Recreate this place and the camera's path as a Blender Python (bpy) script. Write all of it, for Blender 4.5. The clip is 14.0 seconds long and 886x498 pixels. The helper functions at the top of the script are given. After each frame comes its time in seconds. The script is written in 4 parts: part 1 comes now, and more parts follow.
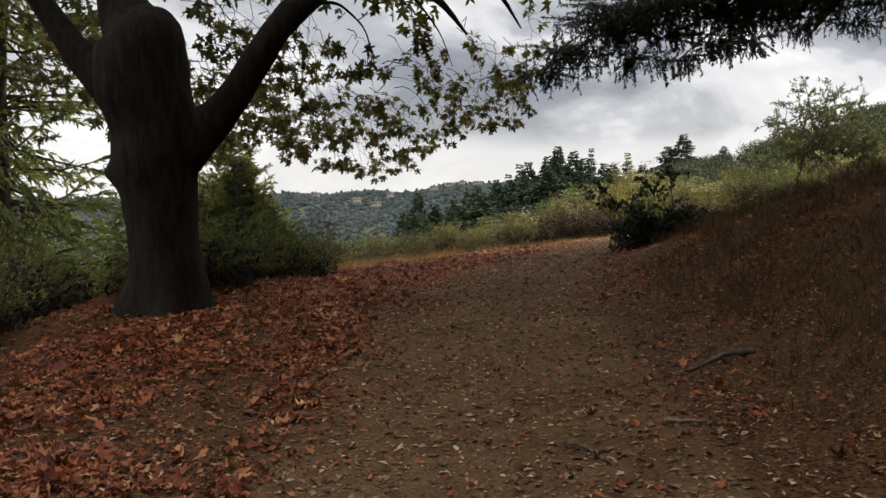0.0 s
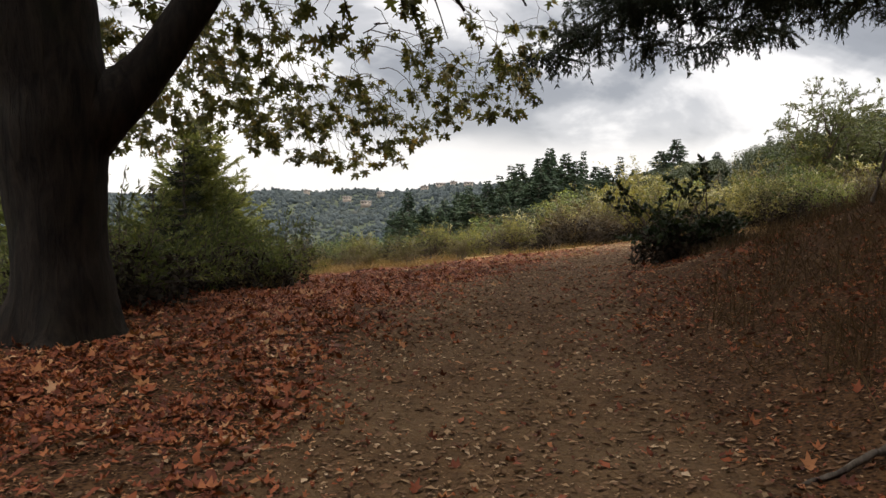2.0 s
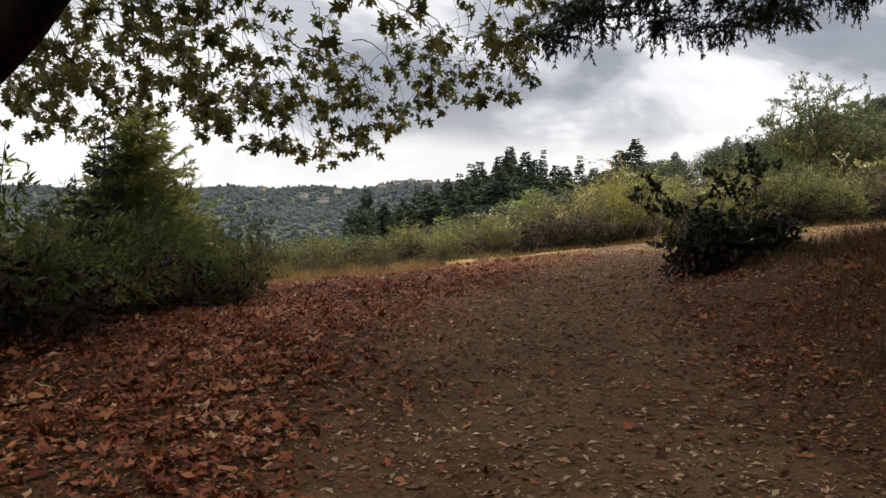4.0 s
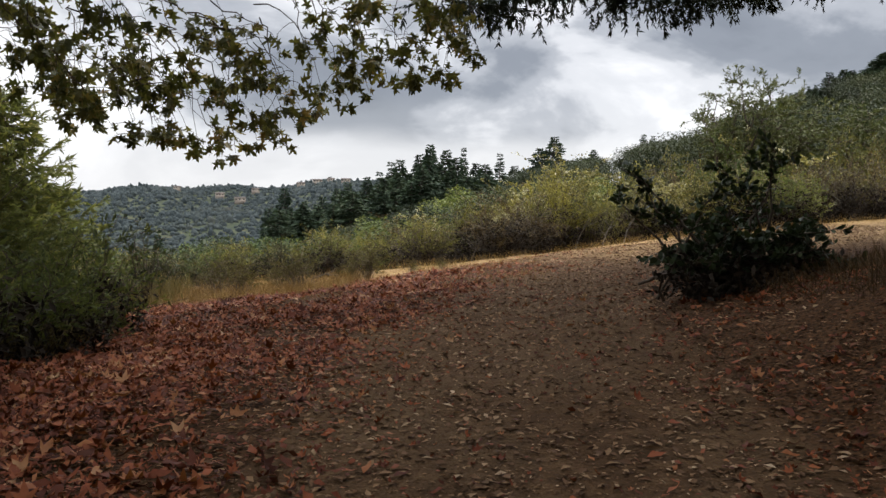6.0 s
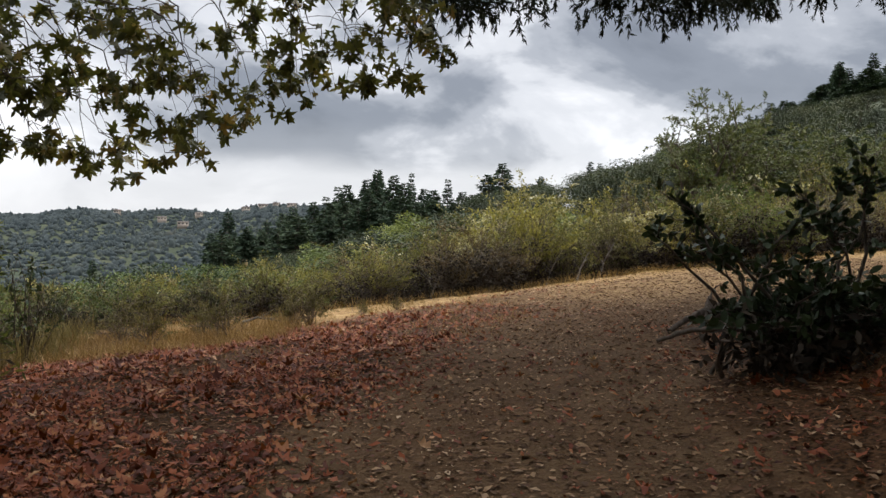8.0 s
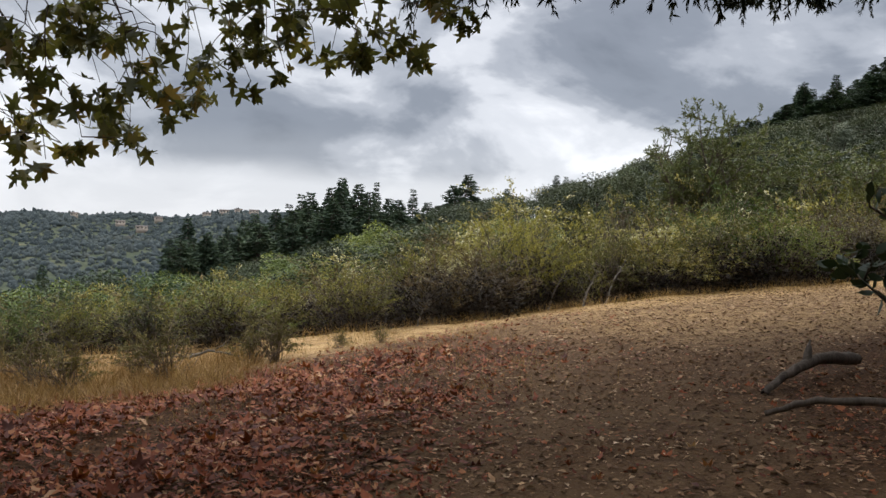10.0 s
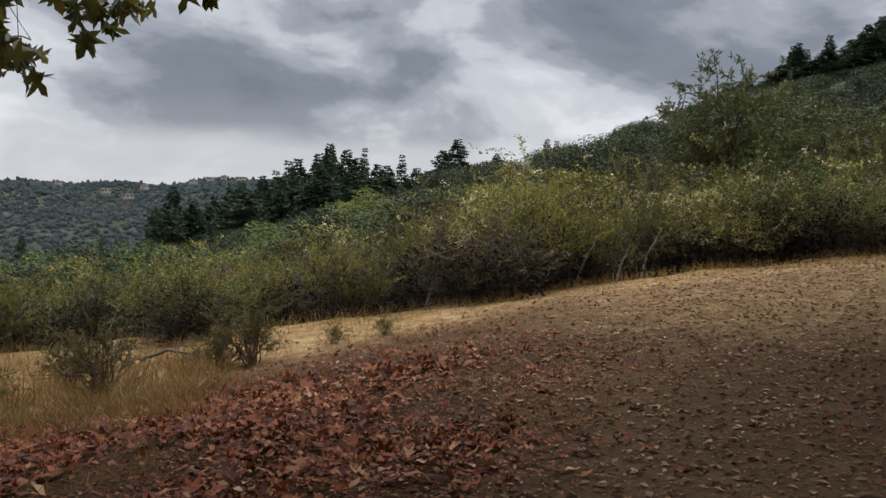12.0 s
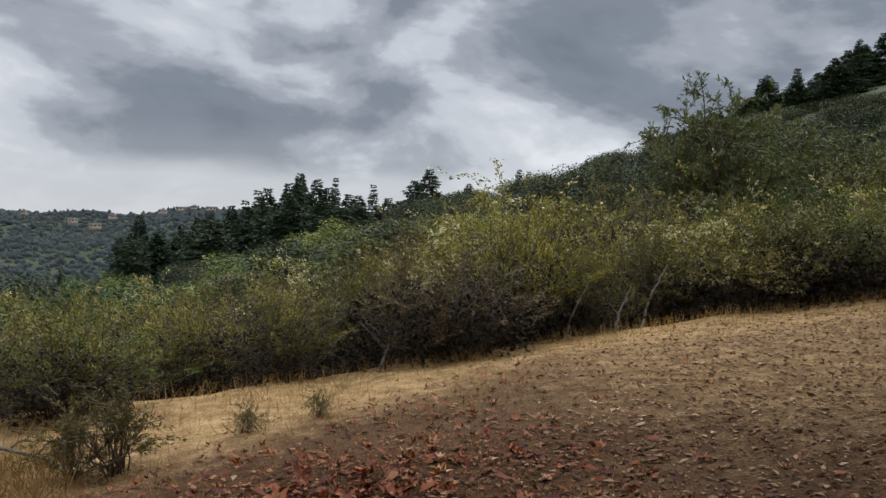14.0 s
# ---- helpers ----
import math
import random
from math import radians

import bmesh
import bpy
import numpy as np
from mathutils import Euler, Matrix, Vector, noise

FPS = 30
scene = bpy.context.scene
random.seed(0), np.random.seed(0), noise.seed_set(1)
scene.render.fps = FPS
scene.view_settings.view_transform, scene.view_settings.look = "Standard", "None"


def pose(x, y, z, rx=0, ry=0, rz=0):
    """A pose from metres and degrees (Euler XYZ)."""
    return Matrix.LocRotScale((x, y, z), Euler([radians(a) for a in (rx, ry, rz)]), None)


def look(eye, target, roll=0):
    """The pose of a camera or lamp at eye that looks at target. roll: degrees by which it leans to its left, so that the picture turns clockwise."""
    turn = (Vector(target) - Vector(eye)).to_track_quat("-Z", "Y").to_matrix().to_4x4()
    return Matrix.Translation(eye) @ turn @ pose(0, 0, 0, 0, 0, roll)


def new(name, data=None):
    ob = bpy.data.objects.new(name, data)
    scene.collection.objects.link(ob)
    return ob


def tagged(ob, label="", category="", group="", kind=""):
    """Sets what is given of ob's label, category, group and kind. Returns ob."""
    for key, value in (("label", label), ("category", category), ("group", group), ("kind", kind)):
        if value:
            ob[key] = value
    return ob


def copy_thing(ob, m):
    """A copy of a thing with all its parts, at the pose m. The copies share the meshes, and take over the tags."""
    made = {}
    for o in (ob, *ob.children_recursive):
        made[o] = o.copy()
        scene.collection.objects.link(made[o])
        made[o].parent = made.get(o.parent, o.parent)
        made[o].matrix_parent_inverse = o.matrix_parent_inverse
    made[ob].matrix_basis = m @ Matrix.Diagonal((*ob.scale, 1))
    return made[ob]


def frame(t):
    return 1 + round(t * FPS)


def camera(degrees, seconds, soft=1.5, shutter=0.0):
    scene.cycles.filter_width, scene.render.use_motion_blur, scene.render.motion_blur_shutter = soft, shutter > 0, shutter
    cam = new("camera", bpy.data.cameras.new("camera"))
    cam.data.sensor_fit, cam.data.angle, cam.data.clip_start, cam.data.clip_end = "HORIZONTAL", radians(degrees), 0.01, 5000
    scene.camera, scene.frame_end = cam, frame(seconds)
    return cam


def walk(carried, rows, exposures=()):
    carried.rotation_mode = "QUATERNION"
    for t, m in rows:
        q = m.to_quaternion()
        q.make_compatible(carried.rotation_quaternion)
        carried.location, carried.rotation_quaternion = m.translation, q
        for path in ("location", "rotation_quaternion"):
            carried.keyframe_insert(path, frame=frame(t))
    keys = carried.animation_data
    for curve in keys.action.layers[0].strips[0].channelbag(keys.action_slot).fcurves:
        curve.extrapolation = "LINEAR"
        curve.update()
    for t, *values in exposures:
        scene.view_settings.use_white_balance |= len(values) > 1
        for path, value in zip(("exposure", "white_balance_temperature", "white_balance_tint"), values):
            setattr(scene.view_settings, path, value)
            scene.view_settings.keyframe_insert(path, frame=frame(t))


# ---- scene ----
cam = camera(55.6, 14.0, soft=1.5)
METRES, EYE, TILT, LEAN, TURN = 17.0, 1.5, -2.5, 0.8, 0.0
ROWS = [
    (0.0, 0.0, 0.0, 0.0, 0.0, 0.0, -0.0),
    (0.5, 0.0002, 0.0311, 0.0011, -1.63, 1.23, 0.31),
    (1.0, 0.0012, 0.0713, 0.002, -2.26, 1.01, -0.32),
    (1.5, 0.0035, 0.1099, 0.0042, -2.59, -1.08, -0.93),
    (2.0, 0.0003, 0.1449, 0.0075, -0.72, 0.03, -1.16),
    (4.5, -0.0245, 0.3261, 0.0162, -4.25, -0.18, -1.31),
    (5.0, -0.0237, 0.3634, 0.0193, -5.07, -0.96, -1.15),
    (5.5, -0.023, 0.3992, 0.0228, -7.99, -0.9, -1.55),
    (6.0, -0.0191, 0.4357, 0.0257, -9.04, -0.06, -0.77),
    (6.5, -0.0157, 0.4741, 0.029, -11.25, -0.75, -1.04),
    (7.0, -0.0097, 0.5067, 0.0333, -11.3, -0.11, -1.83),
    (7.5, -0.0094, 0.5424, 0.0364, -11.32, 1.55, -1.23),
    (8.0, -0.0057, 0.5784, 0.0373, -12.67, 1.74, -0.9),
    (10.5, -0.0011, 0.7533, 0.0512, -15.73, 2.54, -1.62),
    (11.0, -0.0, 0.7858, 0.0527, -15.37, 1.46, 0.23),
    (11.5, 0.0063, 0.8206, 0.0544, -14.4, 0.54, -0.79),
    (12.0, 0.0155, 0.8537, 0.0563, -16.02, 0.21, -1.46),
    (12.5, 0.0267, 0.8882, 0.0568, -16.47, -1.28, -1.36),
    (13.0, 0.0369, 0.9207, 0.0597, -16.76, -1.38, -0.98),
    (13.5, 0.0494, 0.9533, 0.0636, -15.52, 0.81, -1.2),
    (14.0, 0.061, 0.9844, 0.067, -17.92, 2.32, -1.44),
]
walk(cam, [(t, pose(0, 0, EYE, TILT, LEAN, TURN) @ pose(METRES * x, METRES * y, METRES * z, 90 + pitch, roll, yaw)) for t, x, y, z, yaw, pitch, roll in ROWS],
     [(0.0, 0.26, 6800, 11), (2.2, 0.52, 6950, 12), (5.0, 0.34, 6600, 11), (8.0, 0.24, 6450, 11), (10.5, 0.16, 6350, 11), (11.2, -0.08, 6350, 11), (12.5, -0.24, 6350, 11), (13.5, -0.10, 6300, 11), (14.0, -0.24, 6250, 10)])

# ---- sky and light ----
SUN_EL, SUN_AZ = radians(50), radians(55)
world = bpy.data.worlds.new("overcast_sky")
scene.world = world
world.use_nodes = True


class Nodes:
    """Short way to write node trees."""

    def __init__(self, tree):
        self.tree = tree
        tree.nodes.clear()

    def add(self, kind, ins=(), **props):
        n = self.tree.nodes.new(kind)
        for key, value in props.items():
            setattr(n, key, value)
        for slot, value in dict(ins).items():
            self.put(n, slot, value)
        return n

    def put(self, n, slot, value):
        if isinstance(value, bpy.types.NodeSocket):
            self.tree.links.new(value, n.inputs[slot])
        else:
            n.inputs[slot].default_value = value

    def math(self, op, a, b=0.0, clamp=False):
        return self.add("ShaderNodeMath", {0: a, 1: b}, operation=op, use_clamp=clamp).outputs[0]

    def mix(self, f, a, b, blend="MIX"):
        n = self.add("ShaderNodeMix", {0: f, 6: a, 7: b}, data_type="RGBA", blend_type=blend)
        return n.outputs[2]

    def ramp(self, f, stops, smooth=False):
        n = self.add("ShaderNodeValToRGB", {0: f})
        e = n.color_ramp.elements
        n.color_ramp.interpolation = "EASE" if smooth else "LINEAR"
        while len(e) < len(stops):
            e.new(0.5)
        for k, (p, c) in zip(e, stops):
            k.position, k.color = p, (*c, 1) if len(c) == 3 else c
        return n.outputs[0]

    def noise(self, vec, scale, detail=4.0, rough=0.55, distort=0.0):
        return self.add("ShaderNodeTexNoise", {"Vector": vec, "Scale": scale, "Detail": detail, "Roughness": rough, "Distortion": distort}).outputs[0]


def col(r, g, b):
    return (r, g, b, 1.0)


w = Nodes(world.node_tree)
way = w.add("ShaderNodeTexCoord").outputs["Generated"]
sep = w.add("ShaderNodeSeparateXYZ", {0: way})
up = w.math("MAXIMUM", sep.outputs[2], 0.0)
lifted = w.add("ShaderNodeCombineXYZ", {0: sep.outputs[0], 1: sep.outputs[1], 2: w.math("MULTIPLY", sep.outputs[2], 2.0)}).outputs[0]
lifted = w.add("ShaderNodeMapping", {0: lifted, 1: (0.0, 0.0, 0.0)}).outputs[0]
big = w.noise(lifted, 2.6, 7.0, 0.5, 0.35)
fine = w.noise(lifted, 6.5, 6.0, 0.55, 0.3)
cloud = w.math("ADD", w.math("MULTIPLY", big, 0.70), w.math("MULTIPLY", fine, 0.30))
tone = w.ramp(cloud, [(0.30, (0.17, 0.19, 0.225)), (0.42, (0.26, 0.285, 0.33)), (0.475, (0.43, 0.455, 0.50)), (0.525, (0.69, 0.71, 0.745)), (0.60, (0.96, 0.97, 0.99))], True)
low = w.ramp(w.math("ADD", sep.outputs[2], w.math("MULTIPLY", w.math("SUBTRACT", big, 0.5), 0.09)), [(0.0, (1, 1, 1)), (0.062, (0.92, 0.92, 0.92)), (0.092, (0.15, 0.15, 0.15)), (0.13, (0, 0, 0))], True)
tone = w.mix(w.math("MULTIPLY", low, 0.8), tone, col(0.80, 0.81, 0.825))
sky = w.add("ShaderNodeTexSky", sky_type="NISHITA", sun_disc=False, sun_elevation=SUN_EL, sun_rotation=SUN_AZ).outputs[0]
blue = w.mix(1.0, sky, col(0.10, 0.10, 0.10), "MULTIPLY")
high = w.math("ADD", 1.0, w.math("MULTIPLY", w.math("MAXIMUM", w.math("SUBTRACT", sep.outputs[2], 0.28), 0.0), 6.0))
tone = w.mix(1.0, tone, w.add("ShaderNodeCombineXYZ", {0: high, 1: high, 2: high}).outputs[0], "MULTIPLY")
veil = w.mix(0.94, blue, tone)
w.add("ShaderNodeOutputWorld", {0: w.add("ShaderNodeBackground", {0: veil, 1: 1.0}).outputs[0]})

sun = new("sun", bpy.data.lights.new("sun", "SUN"))
sun.data.energy, sun.data.angle, sun.data.color = 2.0, radians(25), (1.0, 0.93, 0.82)
sun.matrix_world = look((0, 0, 60), (-60 * math.sin(SUN_AZ) / math.tan(SUN_EL), -60 * math.cos(SUN_AZ) / math.tan(SUN_EL), 0))

# ---- materials ----


def material(name):
    m = bpy.data.materials.new(name)
    m.use_nodes = True
    return m, Nodes(m.node_tree)


def leafy(name, stops, rough=0.55, through_light=0.3, patch=0.35, drift_size=1.3):
    """Foliage: every leaf its own shade, with a slow drift over the plant and light coming through."""
    m, n = material(name)
    geo = n.add("ShaderNodeNewGeometry")
    pos = n.add("ShaderNodeTexCoord").outputs["Object"]
    drift = n.noise(pos, drift_size, 3.0)
    info = n.add("ShaderNodeObjectInfo")
    f = n.math("ADD", n.math("MULTIPLY", geo.outputs["Random Per Island"], 1 - patch), n.math("MULTIPLY", n.math("ADD", n.math("ADD", 0.5, n.math("MULTIPLY", n.math("SUBTRACT", drift, 0.5), 2.4)), n.math("MULTIPLY", n.math("SUBTRACT", info.outputs["Random"], 0.5), 1.1)), patch), True)
    c = n.ramp(f, stops)
    grain = n.noise(pos, 60.0, 2.0)
    c = n.mix(n.math("MULTIPLY", grain, 0.35), c, col(*[v * 0.6 for v in stops[0][1]]))
    p = n.add("ShaderNodeBsdfPrincipled", {"Base Color": c, "Roughness": rough, "Specular IOR Level": 0.25})
    t = n.add("ShaderNodeBsdfTranslucent", {0: n.mix(1.0, c, col(1.0, 1.0, 0.55), "MULTIPLY")})
    mixed = n.add("ShaderNodeMixShader", {0: through_light, 1: p.outputs[0], 2: t.outputs[0]})
    n.add("ShaderNodeOutputMaterial", {0: mixed.outputs[0]})
    return m


def bark(name, dark, light, scale=9.0, depth=0.03):
    m, n = material(name)
    pos = n.add("ShaderNodeTexCoord").outputs["Object"]
    long = n.add("ShaderNodeMapping", {0: pos, 3: (1.0, 1.0, 0.22)}).outputs[0]
    ridge = n.noise(long, scale, 6.0, 0.65, 0.6)
    moss = n.noise(pos, 1.6, 4.0)
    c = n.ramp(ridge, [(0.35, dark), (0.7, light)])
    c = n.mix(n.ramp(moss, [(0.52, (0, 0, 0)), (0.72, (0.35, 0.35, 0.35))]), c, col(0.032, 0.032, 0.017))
    bump = n.add("ShaderNodeBump", {"Height": ridge, "Strength": 0.9, "Distance": depth})
    p = n.add("ShaderNodeBsdfPrincipled", {"Base Color": c, "Roughness": 0.9, "Specular IOR Level": 0.15, "Normal": bump.outputs[0]})
    n.add("ShaderNodeOutputMaterial", {0: p.outputs[0]})
    return m


def plain(name, a, b, rough=0.8, scale=3.0):
    m, n = material(name)
    pos = n.add("ShaderNodeTexCoord").outputs["Object"]
    f = n.noise(pos, scale, 5.0)
    p = n.add("ShaderNodeBsdfPrincipled", {"Base Color": n.ramp(f, [(0.35, a), (0.68, b)]), "Roughness": rough})
    n.add("ShaderNodeOutputMaterial", {0: p.outputs[0]})
    return m


def ground_material():
    """Trodden earth, leaf mould, straw and far scrub, mixed by cover masks with ragged borders."""
    m, n = material("earth")
    pos = n.add("ShaderNodeTexCoord").outputs["Object"]

    def cover(name):
        return n.add("ShaderNodeAttribute", attribute_name=name).outputs["Fac"]

    coarse, mid, grit = n.noise(pos, 0.8, 5.0), n.noise(pos, 5.0, 6.0, 0.65), n.noise(pos, 55.0, 4.0, 0.7)
    crumbs = n.add("ShaderNodeTexVoronoi", {"Vector": pos, "Scale": 34.0, "Randomness": 1.0}).outputs["Distance"]
    soil = n.ramp(n.math("ADD", n.math("MULTIPLY", mid, 0.6), n.math("MULTIPLY", grit, 0.4)), [(0.3, (0.042, 0.022, 0.010)), (0.52, (0.092, 0.050, 0.023)), (0.72, (0.18, 0.108, 0.053))])
    soil = n.mix(n.ramp(coarse, [(0.4, (0, 0, 0)), (0.7, (0.6, 0.6, 0.6))]), soil, col(0.15, 0.096, 0.050))
    mould = n.ramp(n.math("ADD", n.math("MULTIPLY", mid, 0.5), n.math("MULTIPLY", crumbs, 0.9)), [(0.3, (0.015, 0.008, 0.004)), (0.55, (0.042, 0.020, 0.009)), (0.85, (0.092, 0.046, 0.020))])
    straw = n.ramp(n.math("ADD", n.math("MULTIPLY", mid, 0.45), n.math("MULTIPLY", grit, 0.55)), [(0.36, (0.11, 0.062, 0.027)), (0.5, (0.30, 0.19, 0.083)), (0.66, (0.56, 0.40, 0.21))])
    scrub = n.ramp(n.noise(pos, 0.05, 8.0, 0.65), [(0.35, (0.03, 0.04, 0.025)), (0.55, (0.05, 0.058, 0.035)), (0.72, (0.09, 0.085, 0.05))])

    def ragged(name):
        return n.ramp(n.math("ADD", cover(name), n.math("MULTIPLY", n.math("SUBTRACT", mid, 0.5), 0.9)), [(0.40, (0, 0, 0)), (0.62, (1, 1, 1))])

    c = n.mix(ragged("mould"), soil, mould)
    soft_edge = n.math("ADD", cover("straw"), n.math("ADD", n.math("MULTIPLY", n.math("SUBTRACT", mid, 0.5), 0.5), n.math("MULTIPLY", n.math("SUBTRACT", grit, 0.5), 0.7)))
    c = n.mix(n.ramp(soft_edge, [(0.25, (0, 0, 0)), (0.95, (1, 1, 1))]), c, straw)
    c = n.mix(cover("far"), c, scrub)
    h = n.math("ADD", n.math("MULTIPLY", grit, 0.5), n.math("ADD", n.math("MULTIPLY", mid, 1.2), n.math("MULTIPLY", crumbs, 0.4)))
    bump = n.add("ShaderNodeBump", {"Height": h, "Strength": 0.8, "Distance": 0.03})
    p = n.add("ShaderNodeBsdfPrincipled", {"Base Color": c, "Roughness": 0.95, "Specular IOR Level": 0.1, "Normal": bump.outputs[0]})
    n.add("ShaderNodeOutputMaterial", {0: p.outputs[0]})
    return m


EARTH = ground_material()
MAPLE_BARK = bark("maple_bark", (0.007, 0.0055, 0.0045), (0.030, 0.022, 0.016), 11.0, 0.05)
TWIG_BARK = bark("twig_bark", (0.05, 0.038, 0.03), (0.15, 0.12, 0.095), 20.0, 0.01)
DRY_WOOD = bark("dry_wood", (0.09, 0.065, 0.05), (0.24, 0.19, 0.145), 26.0, 0.008)
GREY_WOOD = bark("grey_wood", (0.10, 0.088, 0.074), (0.23, 0.205, 0.175), 26.0, 0.008)
MAPLE_LEAF = leafy("maple_leaf", [(0.0, (0.045, 0.052, 0.020)), (0.5, (0.10, 0.105, 0.036)), (0.82, (0.18, 0.165, 0.055)), (1.0, (0.34, 0.23, 0.085))], 0.5, 0.36)
FALLEN = leafy("fallen_leaf", [(0.0, (0.05, 0.011, 0.005)), (0.4, (0.18, 0.041, 0.013)), (0.66, (0.32, 0.088, 0.029)), (0.84, (0.40, 0.17, 0.065)), (1.0, (0.74, 0.52, 0.31))], 0.65, 0.15, 0.2)
CRUMB = leafy("leaf_crumb", [(0.0, (0.055, 0.028, 0.014)), (0.5, (0.17, 0.088, 0.043)), (0.82, (0.33, 0.205, 0.11)), (1.0, (0.60, 0.44, 0.29))], 0.85, 0.05, 0.2)
NEEDLE_DARK = leafy("dark_needle", [(0.0, (0.014, 0.02, 0.011)), (0.6, (0.03, 0.04, 0.018)), (1.0, (0.06, 0.065, 0.026))], 0.7, 0.1)
NEEDLE = leafy("young_needle", [(0.0, (0.085, 0.10, 0.04)), (0.6, (0.20, 0.215, 0.082)), (1.0, (0.40, 0.36, 0.145))], 0.6, 0.5)
FIR_FAR = leafy("far_needle", [(0.0, (0.022, 0.038, 0.024)), (0.6, (0.042, 0.066, 0.036)), (1.0, (0.075, 0.098, 0.048))], 0.8, 0.15)
TOYON = leafy("toyon_leaf", [(0.0, (0.022, 0.035, 0.014)), (0.6, (0.045, 0.062, 0.024)), (1.0, (0.09, 0.09, 0.03))], 0.4, 0.2)
BROOM = leafy("broom_leaf", [(0.0, (0.035, 0.042, 0.012)), (0.5, (0.17, 0.162, 0.028)), (1.0, (0.42, 0.37, 0.07))], 0.6, 0.14, 0.8, 1.3)
BRAMBLE = leafy("bramble_leaf", [(0.0, (0.06, 0.07, 0.018)), (0.5, (0.20, 0.178, 0.047)), (0.8, (0.42, 0.36, 0.09)), (1.0, (0.74, 0.70, 0.48))], 0.5, 0.16, 0.7, 1.6)
RUSTY = leafy("dry_scrub_leaf", [(0.0, (0.05, 0.034, 0.017)), (0.5, (0.125, 0.088, 0.036)), (1.0, (0.30, 0.22, 0.08))], 0.7, 0.1, 0.8, 1.3)
WILLOW = leafy("willow_leaf", [(0.0, (0.05, 0.065, 0.024)), (0.5, (0.11, 0.125, 0.042)), (1.0, (0.21, 0.21, 0.085))], 0.5, 0.3)
GREEN = leafy("bright_leaf", [(0.0, (0.03, 0.055, 0.014)), (0.5, (0.12, 0.155, 0.035)), (1.0, (0.30, 0.31, 0.07))], 0.55, 0.2, 0.75, 1.4)
# near-black leaf colour standing in for the shade inside bushes
SHADE_LEAF = leafy("dead_thatch", [(0.0, (0.012, 0.008, 0.006)), (0.6, (0.028, 0.020, 0.013)), (1.0, (0.075, 0.055, 0.036))], 0.9, 0.0)
OAK = leafy("oak_leaf", [(0.0, (0.016, 0.024, 0.011)), (0.5, (0.04, 0.053, 0.022)), (1.0, (0.085, 0.092, 0.038))], 0.6, 0.15, 0.55, 2.0)
REDWOOD = leafy("redwood_needle", [(0.0, (0.12, 0.15, 0.065)), (0.6, (0.26, 0.30, 0.14)), (1.0, (0.40, 0.42, 0.20))], 0.6, 0.55)
UNDER = leafy("undergrowth_leaf", [(0.0, (0.045, 0.062, 0.026)), (0.6, (0.14, 0.165, 0.055)), (1.0, (0.30, 0.28, 0.10))], 0.6, 0.4)
EDGEGRASS = leafy("olive_dry_grass", [(0.0, (0.08, 0.065, 0.028)), (0.5, (0.19, 0.15, 0.065)), (1.0, (0.38, 0.30, 0.15))], 0.7, 0.25)
WEED = leafy("weed_leaf", [(0.0, (0.06, 0.055, 0.02)), (0.5, (0.16, 0.14, 0.055)), (1.0, (0.34, 0.27, 0.12))], 0.6, 0.3)
RUSTGRASS = leafy("rusty_dry_grass", [(0.0, (0.11, 0.055, 0.022)), (0.5, (0.31, 0.185, 0.075)), (1.0, (0.58, 0.41, 0.20))], 0.7, 0.2)
STRAW = leafy("dry_grass", [(0.0, (0.18, 0.105, 0.038)), (0.5, (0.40, 0.265, 0.105)), (1.0, (0.62, 0.46, 0.23))], 0.7, 0.25)
SHADED_GRASS = leafy("withered_grass", [(0.0, (0.03, 0.016, 0.007)), (0.5, (0.085, 0.050, 0.021)), (1.0, (0.22, 0.14, 0.065))], 0.8, 0.12)
# ridge tree colours shifted to blue-grey, so distance haze is in the paint
HAZE_LEAF = leafy("hill_canopy", [(0.0, (0.030, 0.040, 0.042)), (0.5, (0.044, 0.056, 0.056)), (0.8, (0.058, 0.068, 0.060)), (1.0, (0.10, 0.09, 0.07))], 0.95, 0.0, 0.6, 0.012)
HOUSE_WALL = plain("pale_render", (0.26, 0.21, 0.17), (0.38, 0.32, 0.26), 0.8, 0.2)
HOUSE_ROOF = plain("roof_tiles", (0.10, 0.08, 0.07), (0.17, 0.14, 0.12), 0.8, 0.3)
GLASS = plain("window_glass", (0.02, 0.025, 0.03), (0.05, 0.055, 0.06), 0.15, 0.2)

# ---- geometry helpers ----
rng = np.random.default_rng(7)


def mesh_of(name, V, F, mats, index=None, smooth=False):
    """A mesh from arrays of corners and triangles."""
    me = bpy.data.meshes.new(name)
    V, F = np.asarray(V, np.float32), np.asarray(F, np.int32)
    me.vertices.add(len(V))
    me.vertices.foreach_set("co", V.ravel())
    me.loops.add(F.size)
    me.loops.foreach_set("vertex_index", F.ravel())
    me.polygons.add(len(F))
    k = F.shape[1]
    me.polygons.foreach_set("loop_start", np.arange(0, F.size, k, dtype=np.int32))
    for m in mats if isinstance(mats, (list, tuple)) else [mats]:
        me.materials.append(m)
    if index is not None:
        me.polygons.foreach_set("material_index", np.asarray(index, np.int32))
    if smooth:
        me.polygons.foreach_set("use_smooth", np.ones(len(F), bool))
    me.update(calc_edges=True)
    return me


def join(parts):
    V, F, k = [], [], 0
    for v, f in parts:
        V.append(v)
        F.append(np.asarray(f) + k)
        k += len(v)
    return np.concatenate(V), np.concatenate(F)


